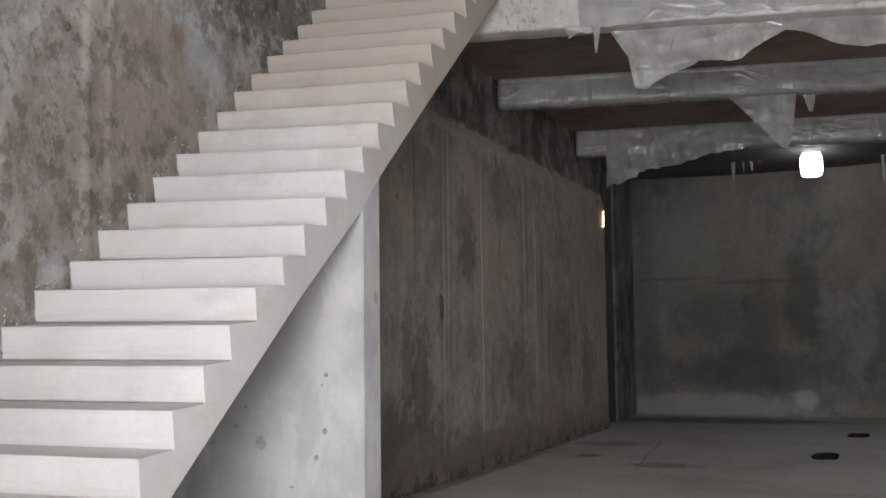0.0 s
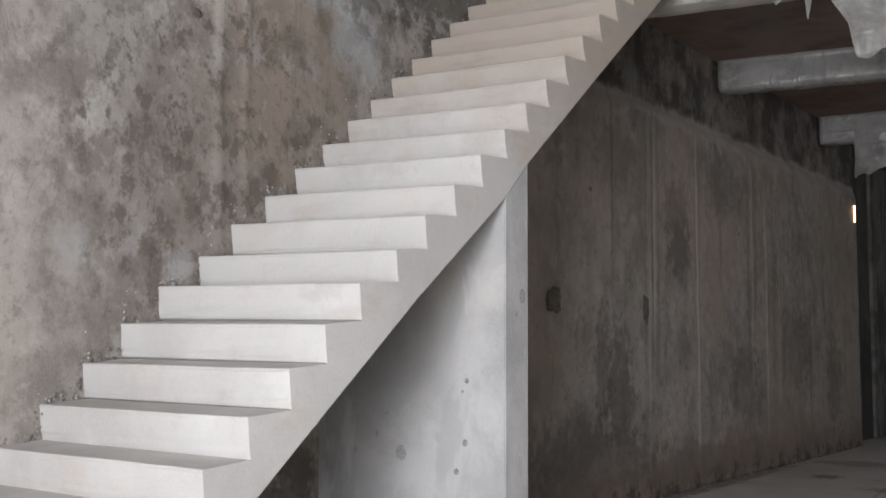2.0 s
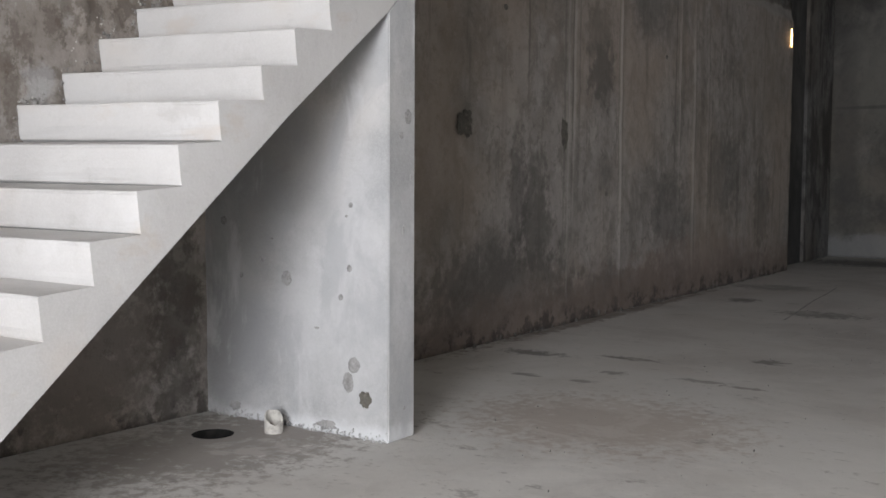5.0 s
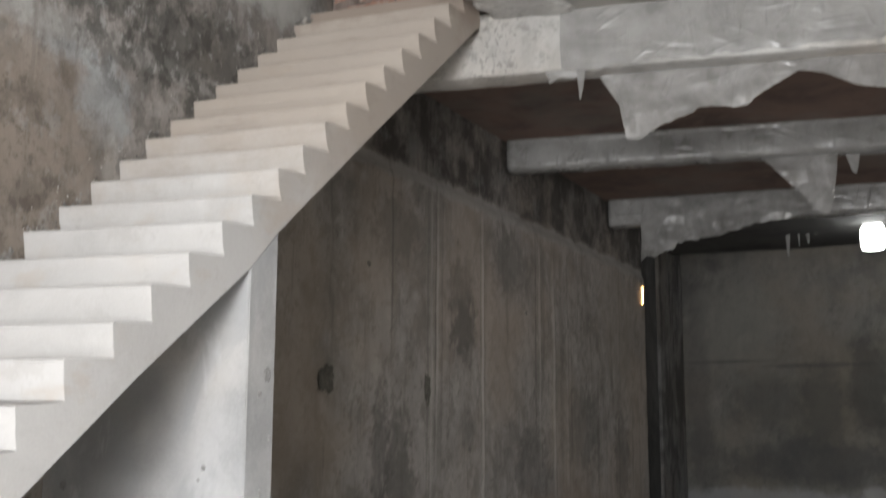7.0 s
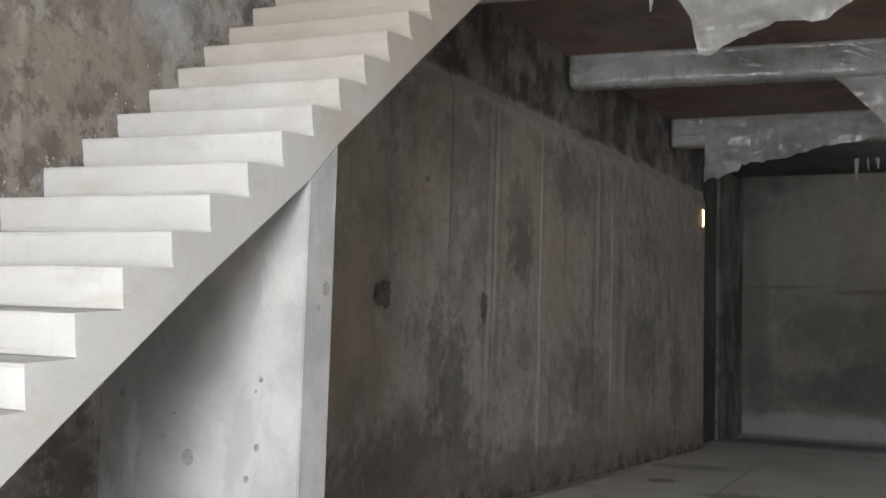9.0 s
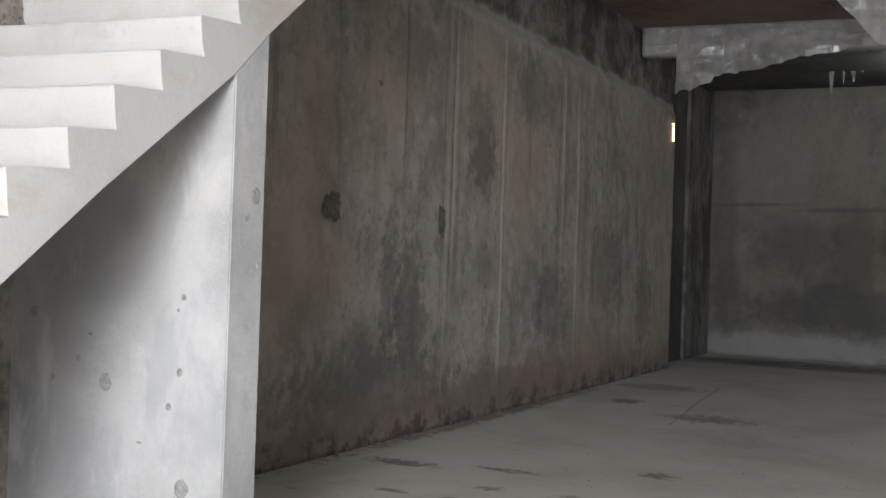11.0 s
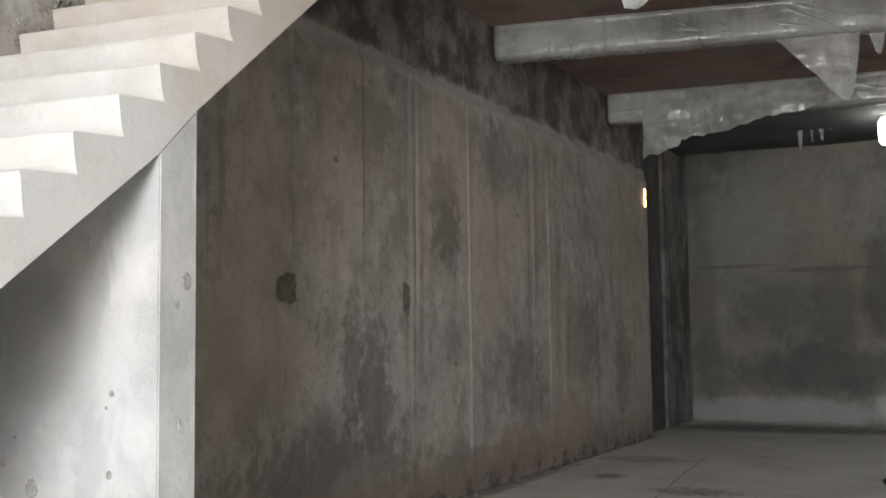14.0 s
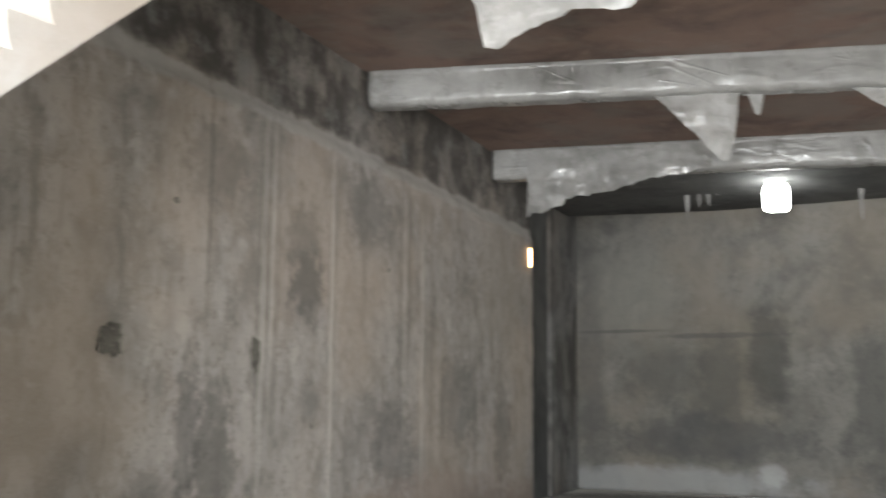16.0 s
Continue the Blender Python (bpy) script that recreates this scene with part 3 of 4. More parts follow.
def build_floor():
    m = 0.08
    xs, ys = {-0.6, RIGHT_X}, {FRONT_Y, 16.0}
    for (x, y), (rx, ry), _ in PITS:
        xs |= {x - rx - m, x + rx + m}
        ys |= {y - ry - m, y + ry + m}
    xs, ys = sorted(xs), sorted(ys)
    verts, faces = [], []

    def quad(points):
        faces.append(tuple(range(len(verts), len(verts) + len(points))))
        verts.extend(points)

    for a, b in zip(xs, xs[1:]):
        for e, f in zip(ys, ys[1:]):
            if not any(abs((a + b) / 2 - p[0]) < r[0] + m and abs((e + f) / 2 - p[1]) < r[1] + m for p, r, _ in PITS):
                quad([(a, e, FLOOR), (b, e, FLOOR), (b, f, FLOOR), (a, f, FLOOR)])
    rng = random.Random(4)
    for (x, y), (rx, ry), kind in PITS:
        n = 32
        rim, outer = [], []
        for i in range(n):
            t = 2 * math.pi * i / n
            jag = 1 + (rng.uniform(-0.16, 0.1) if kind == "broken" else 0)
            cx, cy = math.cos(t), math.sin(t)
            if kind == "broken":
                k = 1 / max(abs(cx), abs(cy)) ** 0.6
                cx, cy = cx * k, cy * k
            rim.append((x + rx * min(1, max(-1, cx * jag)), y + ry * min(1, max(-1, cy * jag))))
            k = 1 / max(abs(math.cos(t)), abs(math.sin(t)))
            outer.append((x + (rx + m) * math.cos(t) * k, y + (ry + m) * math.sin(t) * k))
        for i in range(n):
            j = (i + 1) % n
            quad([(*outer[i], FLOOR), (*outer[j], FLOOR), (*rim[j], FLOOR), (*rim[i], FLOOR)])
            quad([(*rim[i], FLOOR), (*rim[j], FLOOR), (*rim[j], FLOOR - 0.3), (*rim[i], FLOOR - 0.3)])
    ob = mesh_object("floor", verts, faces, M_FLOOR)
    ob.data.materials.append(M_PIT)
    for p in ob.data.polygons:
        if min(verts[i][2] for i in p.vertices) < FLOOR - 0.1:
            p.material_index = 1
    tagged(ob, "dusty grey cement screed floor with stains, painted shade and open pits", "floor", kind="structure")
    structure("pit_bottom", box_bm((-0.6, FRONT_Y, FLOOR - 0.5), (RIGHT_X, 16.0, FLOOR - 0.3)), M_PIT, "dark earth at the bottom of the floor pits", "ground")


build_floor()

# ---- ground outside ----
structure("ground", box_bm((-400, -800, -1.2), (400, FRONT_Y - 0.25, FLOOR - 0.05)), M_RENDER, "pale dusty ground outside the entrance", "ground")

# ---- long wall ----
def build_long_wall():
    ys = np.arange(FRONT_Y, WALL_END + 1e-6, (WALL_END - FRONT_Y) / 700)
    zs = np.linspace(FLOOR, TOP, 150)
    Y, Z = np.meshgrid(ys, zs, indexing="ij")
    X = 0.012 * fbm(Y, Z, 0.9, 4, 1) + 0.006 * fbm(Y, Z, 7, 3, 2)
    ledge = 3.63 + 0.10 * fbm(Y, Z * 0, 1.3, 4, 3)
    step = 1 / (1 + np.exp(-(Z - ledge) * 45))
    far = 1 / (1 + np.exp(-(Y - 3.0) * 6))
    X -= (0.035 * step + 0.012 * step * fbm(Y, Z, 4, 3, 4)) * far
    X += 0.018 * np.exp(-((Z - ledge + 0.03) / 0.05) ** 2) * far * (0.6 + 0.8 * fbm(Y, Z, 3, 3, 5))
    for y0, w, lo, hi, h in ((5.03, 0.018, 0.2, 3.5, 0.012), (5.12, 0.014, 0.6, 3.5, 0.010), (5.24, 0.018, 1.2, 3.5, 0.008), (6.25, 0.02, 0.25, 3.5, 0.014),
                             (7.85, 0.02, 0.8, 3.5, 0.010), (8.3, 0.025, 0.3, 3.4, 0.012), (8.75, 0.02, 0.5, 3.4, 0.008), (4.3, 0.015, 2.2, 3.5, 0.008),
                             (-0.33, 0.03, 1.9, 3.6, 0.012), (-0.14, 0.02, 2.0, 3.6, 0.012)):
        mask = (1 / (1 + np.exp(-(Z - lo) * 12))) * (1 / (1 + np.exp((Z - hi) * 12)))
        X += h * np.exp(-((Y - y0 - 0.01 * fbm(Y * 0, Z, 2, 2, 6)) / w) ** 2) * mask
    bend = np.clip((0.9 - Y) / 1.9, 0, 1)
    X = np.minimum(X - 0.022, 0.012) - 0.066 * bend * bend * (3 - 2 * bend)
    P = np.stack([X, Y, Z], axis=-1)[:, ::-1]
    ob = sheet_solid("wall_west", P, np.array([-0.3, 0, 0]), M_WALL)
    tagged(ob, "stained rough cast concrete wall with formwork ridges", "wall", kind="structure")


build_long_wall()
structure("wall_west_recess", box_bm((-0.57, WALL_END + 0.002, FLOOR), (-0.27, 15.9, 4.9)), M_RECESS, "recessed concrete wall beyond the long wall, its shade put into the colour", "wall")
structure("corner_pilaster", box_bm((-0.268, 13.75, FLOOR), (-0.215, 15.3, 4.357), 0.02), M_PILASTER, "blotched grey concrete pilaster in the back corner", "pilaster")


def build_back_wall():
    xs, zs = np.linspace(-0.32, RIGHT_X, 180), np.linspace(FLOOR, 4.9, 90)
    X, Z = np.meshgrid(xs, zs, indexing="ij")
    Y = 15.49 - 0.12 * (X + 0.28) + 0.02 * fbm(X, Z, 0.8, 4, 11) + 0.008 * fbm(X, Z, 5, 3, 12)
    Y -= 0.02 / (1 + np.exp((Z - 2.49 + 0.06 * X - 0.05 * fbm(X, Z * 0, 1.5, 3, 13)) * 50))
    ob = sheet_solid("wall_north", np.stack([X, Y, Z], axis=-1), np.array([0, 0.5, 0]), M_BACK)
    tagged(ob, "dim blotched concrete back wall with pale damp foot", "wall", kind="structure")


build_back_wall()


def boxes_bm(boxes):
    """Several boxes in one bmesh."""
    bm = bmesh.new()
    for lo, hi in boxes:
        b = box_bm(lo, hi)
        me = bpy.data.meshes.new("tmp")
        b.to_mesh(me)
        b.free()
        bm.from_mesh(me)
        bpy.data.meshes.remove(me)
    return bm


# behind the camera: inferred entrance, and an added opening above for the upper fill
fy = FRONT_Y - 0.25
structure("wall_south", boxes_bm([((-0.3, fy, FLOOR), (DOOR_X0, FRONT_Y, TOP)), ((DOOR_X1, fy, FLOOR), (RIGHT_X + 0.25, FRONT_Y, TOP)),
                                  ((DOOR_X0, fy, DOOR_TOP), (DOOR_X1, FRONT_Y, 5.4)), ((DOOR_X0, fy, 7.1), (DOOR_X1, FRONT_Y, TOP))]),
          M_RENDER, "rendered front wall with wide entrance and an added upper opening for fill light", "wall")
# unseen wall; its opening is added to hold the side fill
ex = RIGHT_X + 0.25
structure("wall_east", boxes_bm([((RIGHT_X, FRONT_Y, FLOOR), (ex, 5.8, TOP)), ((RIGHT_X, 10.8, FLOOR), (ex, 16.0, TOP)), ((RIGHT_X, 5.8, FLOOR), (ex, 10.8, 0.9)),
                                 ((RIGHT_X, 5.8, 3.1), (ex, 10.8, TOP))]), M_RENDER, "unseen plain grey rendered side wall with an added opening for fill light", "wall")

# ---- ceilings, slab and beams ----
def beam_y(x, at_wall):
    return at_wall + (SKEW if at_wall < 9 else 0.13) * x


def skewed_slab(name, x0, x1, ya0, ya1, yb0, yb1, z0, z1, material, label, category):
    """A slab whose ends follow the skew: (ya0, yb0) at x0, (ya1, yb1) at x1."""
    c = [(x0, ya0), (x1, ya1), (x1, yb1), (x0, yb0)]
    verts = [(x, y, z0) for x, y in c] + [(x, y, z1) for x, y in c]
    faces = [(3, 2, 1, 0), (4, 5, 6, 7), (0, 1, 5, 4), (1, 2, 6, 5), (2, 3, 7, 6), (3, 0, 4, 7)]
    return tagged(mesh_object(name, verts, faces, material), label, category, kind="structure")


FRONT_BEAM = 3.035           # where the front beam's face meets the long wall's plane
skewed_slab("ceiling_back", -0.55, RIGHT_X, beam_y(-0.55, FRONT_BEAM) + 0.27, beam_y(RIGHT_X, FRONT_BEAM) + 0.27, 16.0, 16.0, CEIL, CEIL + 0.25, M_CEIL,
            "dark reddish brown shuttered ceiling", "ceiling")
skewed_slab("ceiling_front", 1.98, RIGHT_X, FRONT_Y, FRONT_Y, beam_y(1.98, FRONT_BEAM), beam_y(RIGHT_X, FRONT_BEAM), 4.45, 4.60, M_SLAB,
            "grey smeared cement slab ceiling", "ceiling")
skewed_slab("ceiling_well_end", 0.0, 1.327, FRONT_Y, FRONT_Y, -3.0, -3.0, 4.45, 4.60, M_SLAB, "grey cement slab before the stairwell", "ceiling")
structure("ceiling_upper", box_bm((-0.3, FRONT_Y - 0.25, TOP), (RIGHT_X + 0.25, 3.6, TOP + 0.2)), M_SLAB, "grey cement ceiling of the upper floor", "ceiling")


def build_edge_beam():
    """The slab's edge strip beside the stairwell, with a broken, crumbling rim."""
    ys = np.concatenate([np.linspace(FRONT_Y, -1.0, 60), np.linspace(-0.98, 3.46, 340)])
    us = np.linspace(0, 1, 46)
    U, Y = np.meshgrid(us, ys, indexing="ij")
    rim = 1.35 + (0.20 * fbm(Y, Y * 0, 2.3, 5, 21) + 0.07 * fbm(Y, Y * 0 + 3, 11.0, 3, 26)) * (Y > -3)
    X = rim * (1 - U) + U * (2.02 + 0.30 * fbm(Y, Y * 0, 1.7, 5, 22) + 0.05 * fbm(Y, Y * 0 + 7, 9.0, 3, 27))
    Z = 4.418 + 0.012 * fbm(X, Y, 5, 5, 23) + 0.05 * np.exp(-U / 0.04) + 0.02 * np.exp(-(1 - U) / 0.02)
    Z += 0.007 * fbm(X * 0.7, Y * 3.0, 4.0, 4, 24)
    ob = sheet_solid("edge_beam", np.stack([X, Y, Z], axis=-1)[:, ::-1], np.array([0, 0, 0.19]), M_EDGE)
    tagged(ob, "pale rough cement edge strip beside the stairwell", "beam", kind="structure")


build_edge_beam()


def build_beam(name, at_wall, x0, x1, z0, z1, thick, material, label, seed, round_off=0.05, lumps=0.012):
    """A beam along the skew line with rounded lower edges and a lumpy skin."""
    prof = [(thick, z1), (thick, z0 + round_off)]
    for k in range(1, 4):
        a = math.pi / 2 * k / 4
        prof.append((thick - round_off + round_off * math.cos(a), z0 + round_off - round_off * math.sin(a)))
    prof += [(thick - round_off, z0), (thick * 0.5, z0), (round_off, z0)]
    for k in range(1, 4):
        a = math.pi / 2 * k / 4
        prof.append((round_off - round_off * math.sin(a), z0 + round_off - round_off * math.cos(a)))
    prof += [(0, z0 + round_off), (0, (z0 + z1) / 2), (0, z1 - 0.06), (0.0, z1)]
    xs = np.linspace(x0, x1, int((x1 - x0) / 0.05))
    P = np.array([[(x, beam_y(x, at_wall) + d, z) for d, z in prof] for x in xs])
    n = fbm(P[:, :, 0], P[:, :, 2] * 2 + P[:, :, 1] * 0.4, 2.2, 4, seed)
    fine = fbm(P[:, :, 0] + P[:, :, 2], P[:, :, 2] * 3, 6.0, 3, seed + 1)
    P[:, :, 1] += lumps * (n + 0.6 * fine)
    P[:, 1:-1, 2] += lumps * (fine + 0.5 * n)[:, 1:-1]
    m = len(prof)
    faces = [(i * m + j, i * m + j + 1, (i + 1) * m + j + 1, (i + 1) * m + j) for i in range(len(xs) - 1) for j in range(m - 1)]
    faces += [tuple(range(m))[::-1], tuple((len(xs) - 1) * m + j for j in range(m)), tuple(i * m for i in range(len(xs)))[::-1] + tuple(i * m + m - 1 for i in range(len(xs)))]
    ob = mesh_object(name, P.reshape(-1, 3), faces, material, smooth=True)
    return tagged(ob, label, "beam", kind="structure")


build_beam("front_beam", FRONT_BEAM, -0.03, RIGHT_X, 3.98, 4.47, 0.30, M_EDGE, "pale concrete front beam smeared with cement", 31, 0.03, 0.008)
build_beam("wrapped_beam", 6.90, -0.02, RIGHT_X, 4.15, CEIL - 0.003, 0.28, M_WRAP, "ceiling beam wrapped in dusty wrinkled plastic film", 41, 0.07, 0.016)
build_beam("wrapped_beam", 10.52, -0.02, RIGHT_X, 4.12, CEIL - 0.003, 0.28, M_WRAP, "ceiling beam wrapped in dusty wrinkled plastic film", 47, 0.07, 0.014)
# widened to cover the lamp-lit ceiling; its dark colour stands in for shade
build_beam("back_beam", 11.75, -0.25, RIGHT_X, 4.36, CEIL - 0.003, 3.2, M_RECESS, "broad concrete beam before the back wall, its shade put into the colour", 53, 0.03, 0.008)


# ---- plastic film ----
def film(name, at_wall, profile, z_top, out, label, seed, folds=0.03, group="plastic film under the beams"):
    """A torn sheet that hangs from a beam: profile gives (x, drop) along the beam's face."""
    px, pd = [p[0] for p in profile], [p[1] for p in profile]
    n = max(8, int((px[-1] - px[0]) / 0.025))
    m = 14
    xs = np.linspace(px[0], px[-1], n)
    drop = np.interp(xs, px, pd)
    drop = np.maximum(0.004, drop * (1 + 0.06 * fbm(xs, xs * 0, 9, 3, seed)))
    V = np.linspace(0, 1, m)[None, :]
    Z = z_top - V * drop[:, None]
    X = xs[:, None] + 0.03 * V * fbm(xs[:, None], V, 2.0, 3, seed + 3)
    fold = fbm(xs[:, None] * 3.2, Z * 0.8, 1.0, 4, seed + 1) + 0.5 * fbm(xs[:, None], Z * 3, 3.0, 3, seed + 2)
    Y = beam_y(X, at_wall) - out - folds * fold * (0.3 + V * 1.6)
    P = np.stack([X, Y, Z], axis=-1)
    faces = [(i * m + j, i * m + j + 1, (i + 1) * m + j + 1, (i + 1) * m + j) for i in range(n - 1) for j in range(m - 1)]
    ob = mesh_object(name, P.reshape(-1, 3), faces, M_FILM, smooth=True)
    return tagged(ob, label, "plastic sheet", group)


film("plastic_sheet", FRONT_BEAM, [(1.93, 0.46), (2.1, 0.47), (2.6, 0.45), (3.4, 0.43), (4.2, 0.42), (6.0, 0.44)], 4.44, 0.02, "wrinkled clear plastic film stretched over the front beam", 61, 0.012)
film("plastic_sheet", FRONT_BEAM, [(2.12, 0.02), (2.2, 0.16), (2.28, 0.28), (2.31, 0.53), (2.40, 0.54), (2.50, 0.50), (2.76, 0.42), (2.87, 0.35), (3.12, 0.36), (3.22, 0.33), (3.42, 0.21), (3.58, 0.13),
                                   (3.74, 0.16), (3.94, 0.26), (4.1, 0.31), (4.5, 0.28), (5.2, 0.1)], 4.02, -0.22, "torn dusty plastic sheet hanging below the front beam", 62, 0.03)
film("plastic_tatter", FRONT_BEAM, [(1.80, 0.0), (1.83, 0.11), (1.9, 0.05), (2.0, 0.06), (2.06, 0.02)], 3.985, -0.02, "small torn scrap of plastic film", 63, 0.02)
film("plastic_tatter", FRONT_BEAM, [(2.04, 0.02), (2.06, 0.26), (2.09, 0.12), (2.1, 0.02)], 3.985, -0.03, "thin hanging strip of plastic film", 64, 0.02)
film("plastic_sheet", 6.90, [(2.62, 0.01), (2.75, 0.12), (3.0, 0.38), (3.2, 0.64), (3.27, 0.66), (3.31, 0.55), (3.36, 0.2), (3.38, 0.02)], 4.165, -0.1, "pointed torn plastic sheet hanging from a wrapped beam", 65, 0.05)
film("plastic_tatter", 6.90, [(3.46, 0.01), (3.52, 0.2), (3.57, 0.22), (3.6, 0.01)], 4.165, -0.16, "narrow scrap of plastic film", 66, 0.02)
film("plastic_tatter", 6.90, [(4.35, 0.01), (4.5, 0.12), (4.62, 0.2), (4.75, 0.22), (4.9, 0.01)], 4.165, -0.1, "torn scrap of plastic film under a wrapped beam", 67, 0.03)
film("plastic_sheet", 10.52, [(0.45, 0.84), (0.60, 0.80), (0.86, 0.72), (0.93, 0.64), (1.05, 0.60), (1.5, 0.57), (1.9, 0.43), (2.3, 0.37), (2.7, 0.3)], 4.46, 0.05, "dusty plastic sheet draped over a wrapped beam", 68, 0.035)
for x, drop, w, sd in ((1.92, 0.52, 0.05, 71), (2.08, 0.32, 0.03, 72), (2.2, 0.3, 0.06, 73), (2.34, 0.14, 0.05, 74), (4.32, 0.6, 0.06, 75)):
    film("plastic_tatter", 13.45, [(x, 0.02), (x + w * 0.35, drop * 0.8 - 0.1), (x + w * 0.7, drop - 0.11), (x + w, 0.02)], 4.37, 0.02, "thin pale strip of plastic hanging at the back", sd, 0.02)

def film_flap():
    """A loose edge of film that sags from the seam of slab and edge strip."""
    n, m = 40, 14
    T, V = np.meshgrid(np.linspace(0, 1, n), np.linspace(0, 1, m), indexing="ij")
    reach = (0.10 + 0.17 * np.sin(np.pi * np.clip(T * 1.15, 0, 1)) ** 2) * (1 + 0.25 * fbm(T * 6, T * 0, 1.0, 3, 91))
    X = 2.16 - 0.24 * T + V * reach
    Y = 1.45 + 1.1 * T + 0.1 * V * fbm(T * 4, V, 1.0, 3, 92)
    Z = 4.398 - 0.055 * np.sin(np.pi * V * 0.7) - 0.03 * V * (0.5 + fbm(T * 7, V * 2, 1.0, 3, 93))
    faces = [(i * m + j, i * m + j + 1, (i + 1) * m + j + 1, (i + 1) * m + j) for i in range(n - 1) for j in range(m - 1)]
    ob = mesh_object("plastic_sheet", np.stack([X, Y, Z], axis=-1).reshape(-1, 3), faces, M_FILM, smooth=True)
    tagged(ob, "loose dusty plastic flap sagging from the slab's seam", "plastic sheet", "plastic film under the beams")


film_flap()

# ---- staircase ----
# hand-made steps: how far each nose stands off the even pitch, along and up
UNEVEN = {1: -0.003, 2: -0.005, 3: -0.006, 4: -0.013, 5: -0.019, 6: -0.011, 7: -0.003, 8: 0.004, 9: 0.011, 10: 0.016, 11: 0.022, 12: 0.018, 13: 0.009,
          14: -0.006, 16: -0.034, 17: -0.032, 18: -0.019, 19: -0.018, 20: -0.018, 21: -0.018}
LIFT = {1: 0.008, 3: -0.007, 5: -0.012, 4: -0.01, 7: -0.006, 9: -0.006, 11: -0.004, 12: 0.003, 14: 0.004, 16: 0.016, 17: 0.01, 18: 0.005}


def nose(k):
    """Front edge of step k: its y and z; steps count downwards from the top."""
    return (13 - k) * TREAD + UNEVEN.get(k, 0.0), 2.145 + (13 - k) * RISE + LIFT.get(k, 0.0)


stair = tagged(new("staircase"), "straight pale plastered concrete staircase along the long wall", "staircase")
stair.location = (0.66, -2.4, 0)


def local(v, ob):
    return (v[0] - ob.location[0], v[1] - ob.location[1], v[2] - ob.location[2])


SLOPE = 0.016                # the treads fall a little towards their front
SKIRT = 0.004                # thin plaster coat over the stair's open side


def climb(k):
    """How much higher the tread of step k lies at the long wall than at its open end."""
    return min(0.055, max(0.0, 0.012 + 0.008 * (17 - k)))


def riser(k, f):
    """How far the riser of step k recedes at the fraction f of the way down: trowelled hollow towards its foot, less so on the lower flight."""
    hollow = min(0.044, max(0.008, 0.044 - 0.005 * (k - 7)))
    return 0.004 + 0.008 * f + hollow * f ** 3.2


def build_step(k):
    y, z = nose(k)
    back = nose(k - 1)[0] + riser(k - 1, 1.0) + 0.003
    low = max(FLOOR, z - RISE)
    rest = low <= FLOOR
    r = 0.012
    foot = low + (0 if rest else SLOPE)
    prof = [(y + riser(k, f), z + (foot - z) * f) for f in (1.0, 0.93, 0.85, 0.74, 0.6, 0.4)]
    prof += [(y + 0.004, z - r * 1.6), (y + 0.001, z - r * 0.7), (y + r * 0.35, z - r * 0.2), (y + r, z),
             (y * 0.4 + back * 0.6, z + SLOPE * 0.6), (back, z + SLOPE), (back, max(FLOOR, z - 0.05)), (y + 0.075, max(FLOOR, low + SLOPE - 0.035))]
    n = 16
    xs = np.linspace(-0.1, W - SKIRT, n)
    verts = []
    for i, x in enumerate(xs):
        for j, (py, pz) in enumerate(prof):
            edge = 0.004 * float(fbm(np.array([x * 1.0]), np.array([k * 3.7 + j * 0.2]), 3.0, 3, 81)[0]) if 0 < j < 11 else 0.0
            verts.append(local((x, py + edge, pz + edge * 0.9 + climb(k) * (1 - x / W)), stair))
    m = len(prof)
    faces = [(i * m + j, (i + 1) * m + j, (i + 1) * m + (j + 1) % m, i * m + (j + 1) % m) for i in range(n - 1) for j in range(m)]
    faces += [tuple(range(m)), tuple((n - 1) * m + j for j in range(m))[::-1]]
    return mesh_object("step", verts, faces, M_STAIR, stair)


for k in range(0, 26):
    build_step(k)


UNDERSIDE = [(-2.36, FLOOR), (-1.756, 0.364), (-0.826, 1.117), (-0.28, 1.556), (0.478, 2.122), (0.715, 2.347), (1.582, 3.043), (3.27, 4.375)]


def under(y):
    return float(np.interp(y, [p[0] for p in UNDERSIDE], [p[1] for p in UNDERSIDE]))


def prism(name, outline, x0, x1, material, parent=None, bevel=0.0):
    """A solid with the outline (y, z) pushed through from x0 to x1."""
    bm = bmesh.new()
    off = parent.location if parent else Vector((0, 0, 0))
    a = [bm.verts.new((x0 - off[0], y - off[1], z - off[2])) for y, z in outline]
    b = [bm.verts.new((x1 - off[0], y - off[1], z - off[2])) for y, z in outline]
    bm.faces.new(a)
    bm.faces.new(b[::-1])
    for i in range(len(a)):
        j = (i + 1) % len(a)
        bm.faces.new((a[j], a[i], b[i], b[j]))
    bmesh.ops.recalc_face_normals(bm, faces=bm.faces)
    if bevel:
        bmesh.ops.bevel(bm, geom=list(bm.edges), offset=bevel, segments=2, affect="EDGES")
    return part(name, bm, material, parent)


body = list(UNDERSIDE) + [(3.27, nose(0)[1] - RISE - 0.02)]
body += [(nose(k)[0] + 0.06, nose(k)[1] - RISE - 0.021) for k in range(0, 25)] + [(nose(24)[0] - 0.03, FLOOR)]
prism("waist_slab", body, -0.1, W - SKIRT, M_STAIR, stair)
prism("landing", [(nose(0)[0] + 0.1, nose(0)[1] - 0.14), (3.27, nose(0)[1] - 0.14), (3.27, nose(0)[1] + SLOPE - 0.002), (nose(0)[0] + 0.1, nose(0)[1] + SLOPE * 0.4)], -0.1, W - SKIRT - 0.002, M_STAIR, stair)


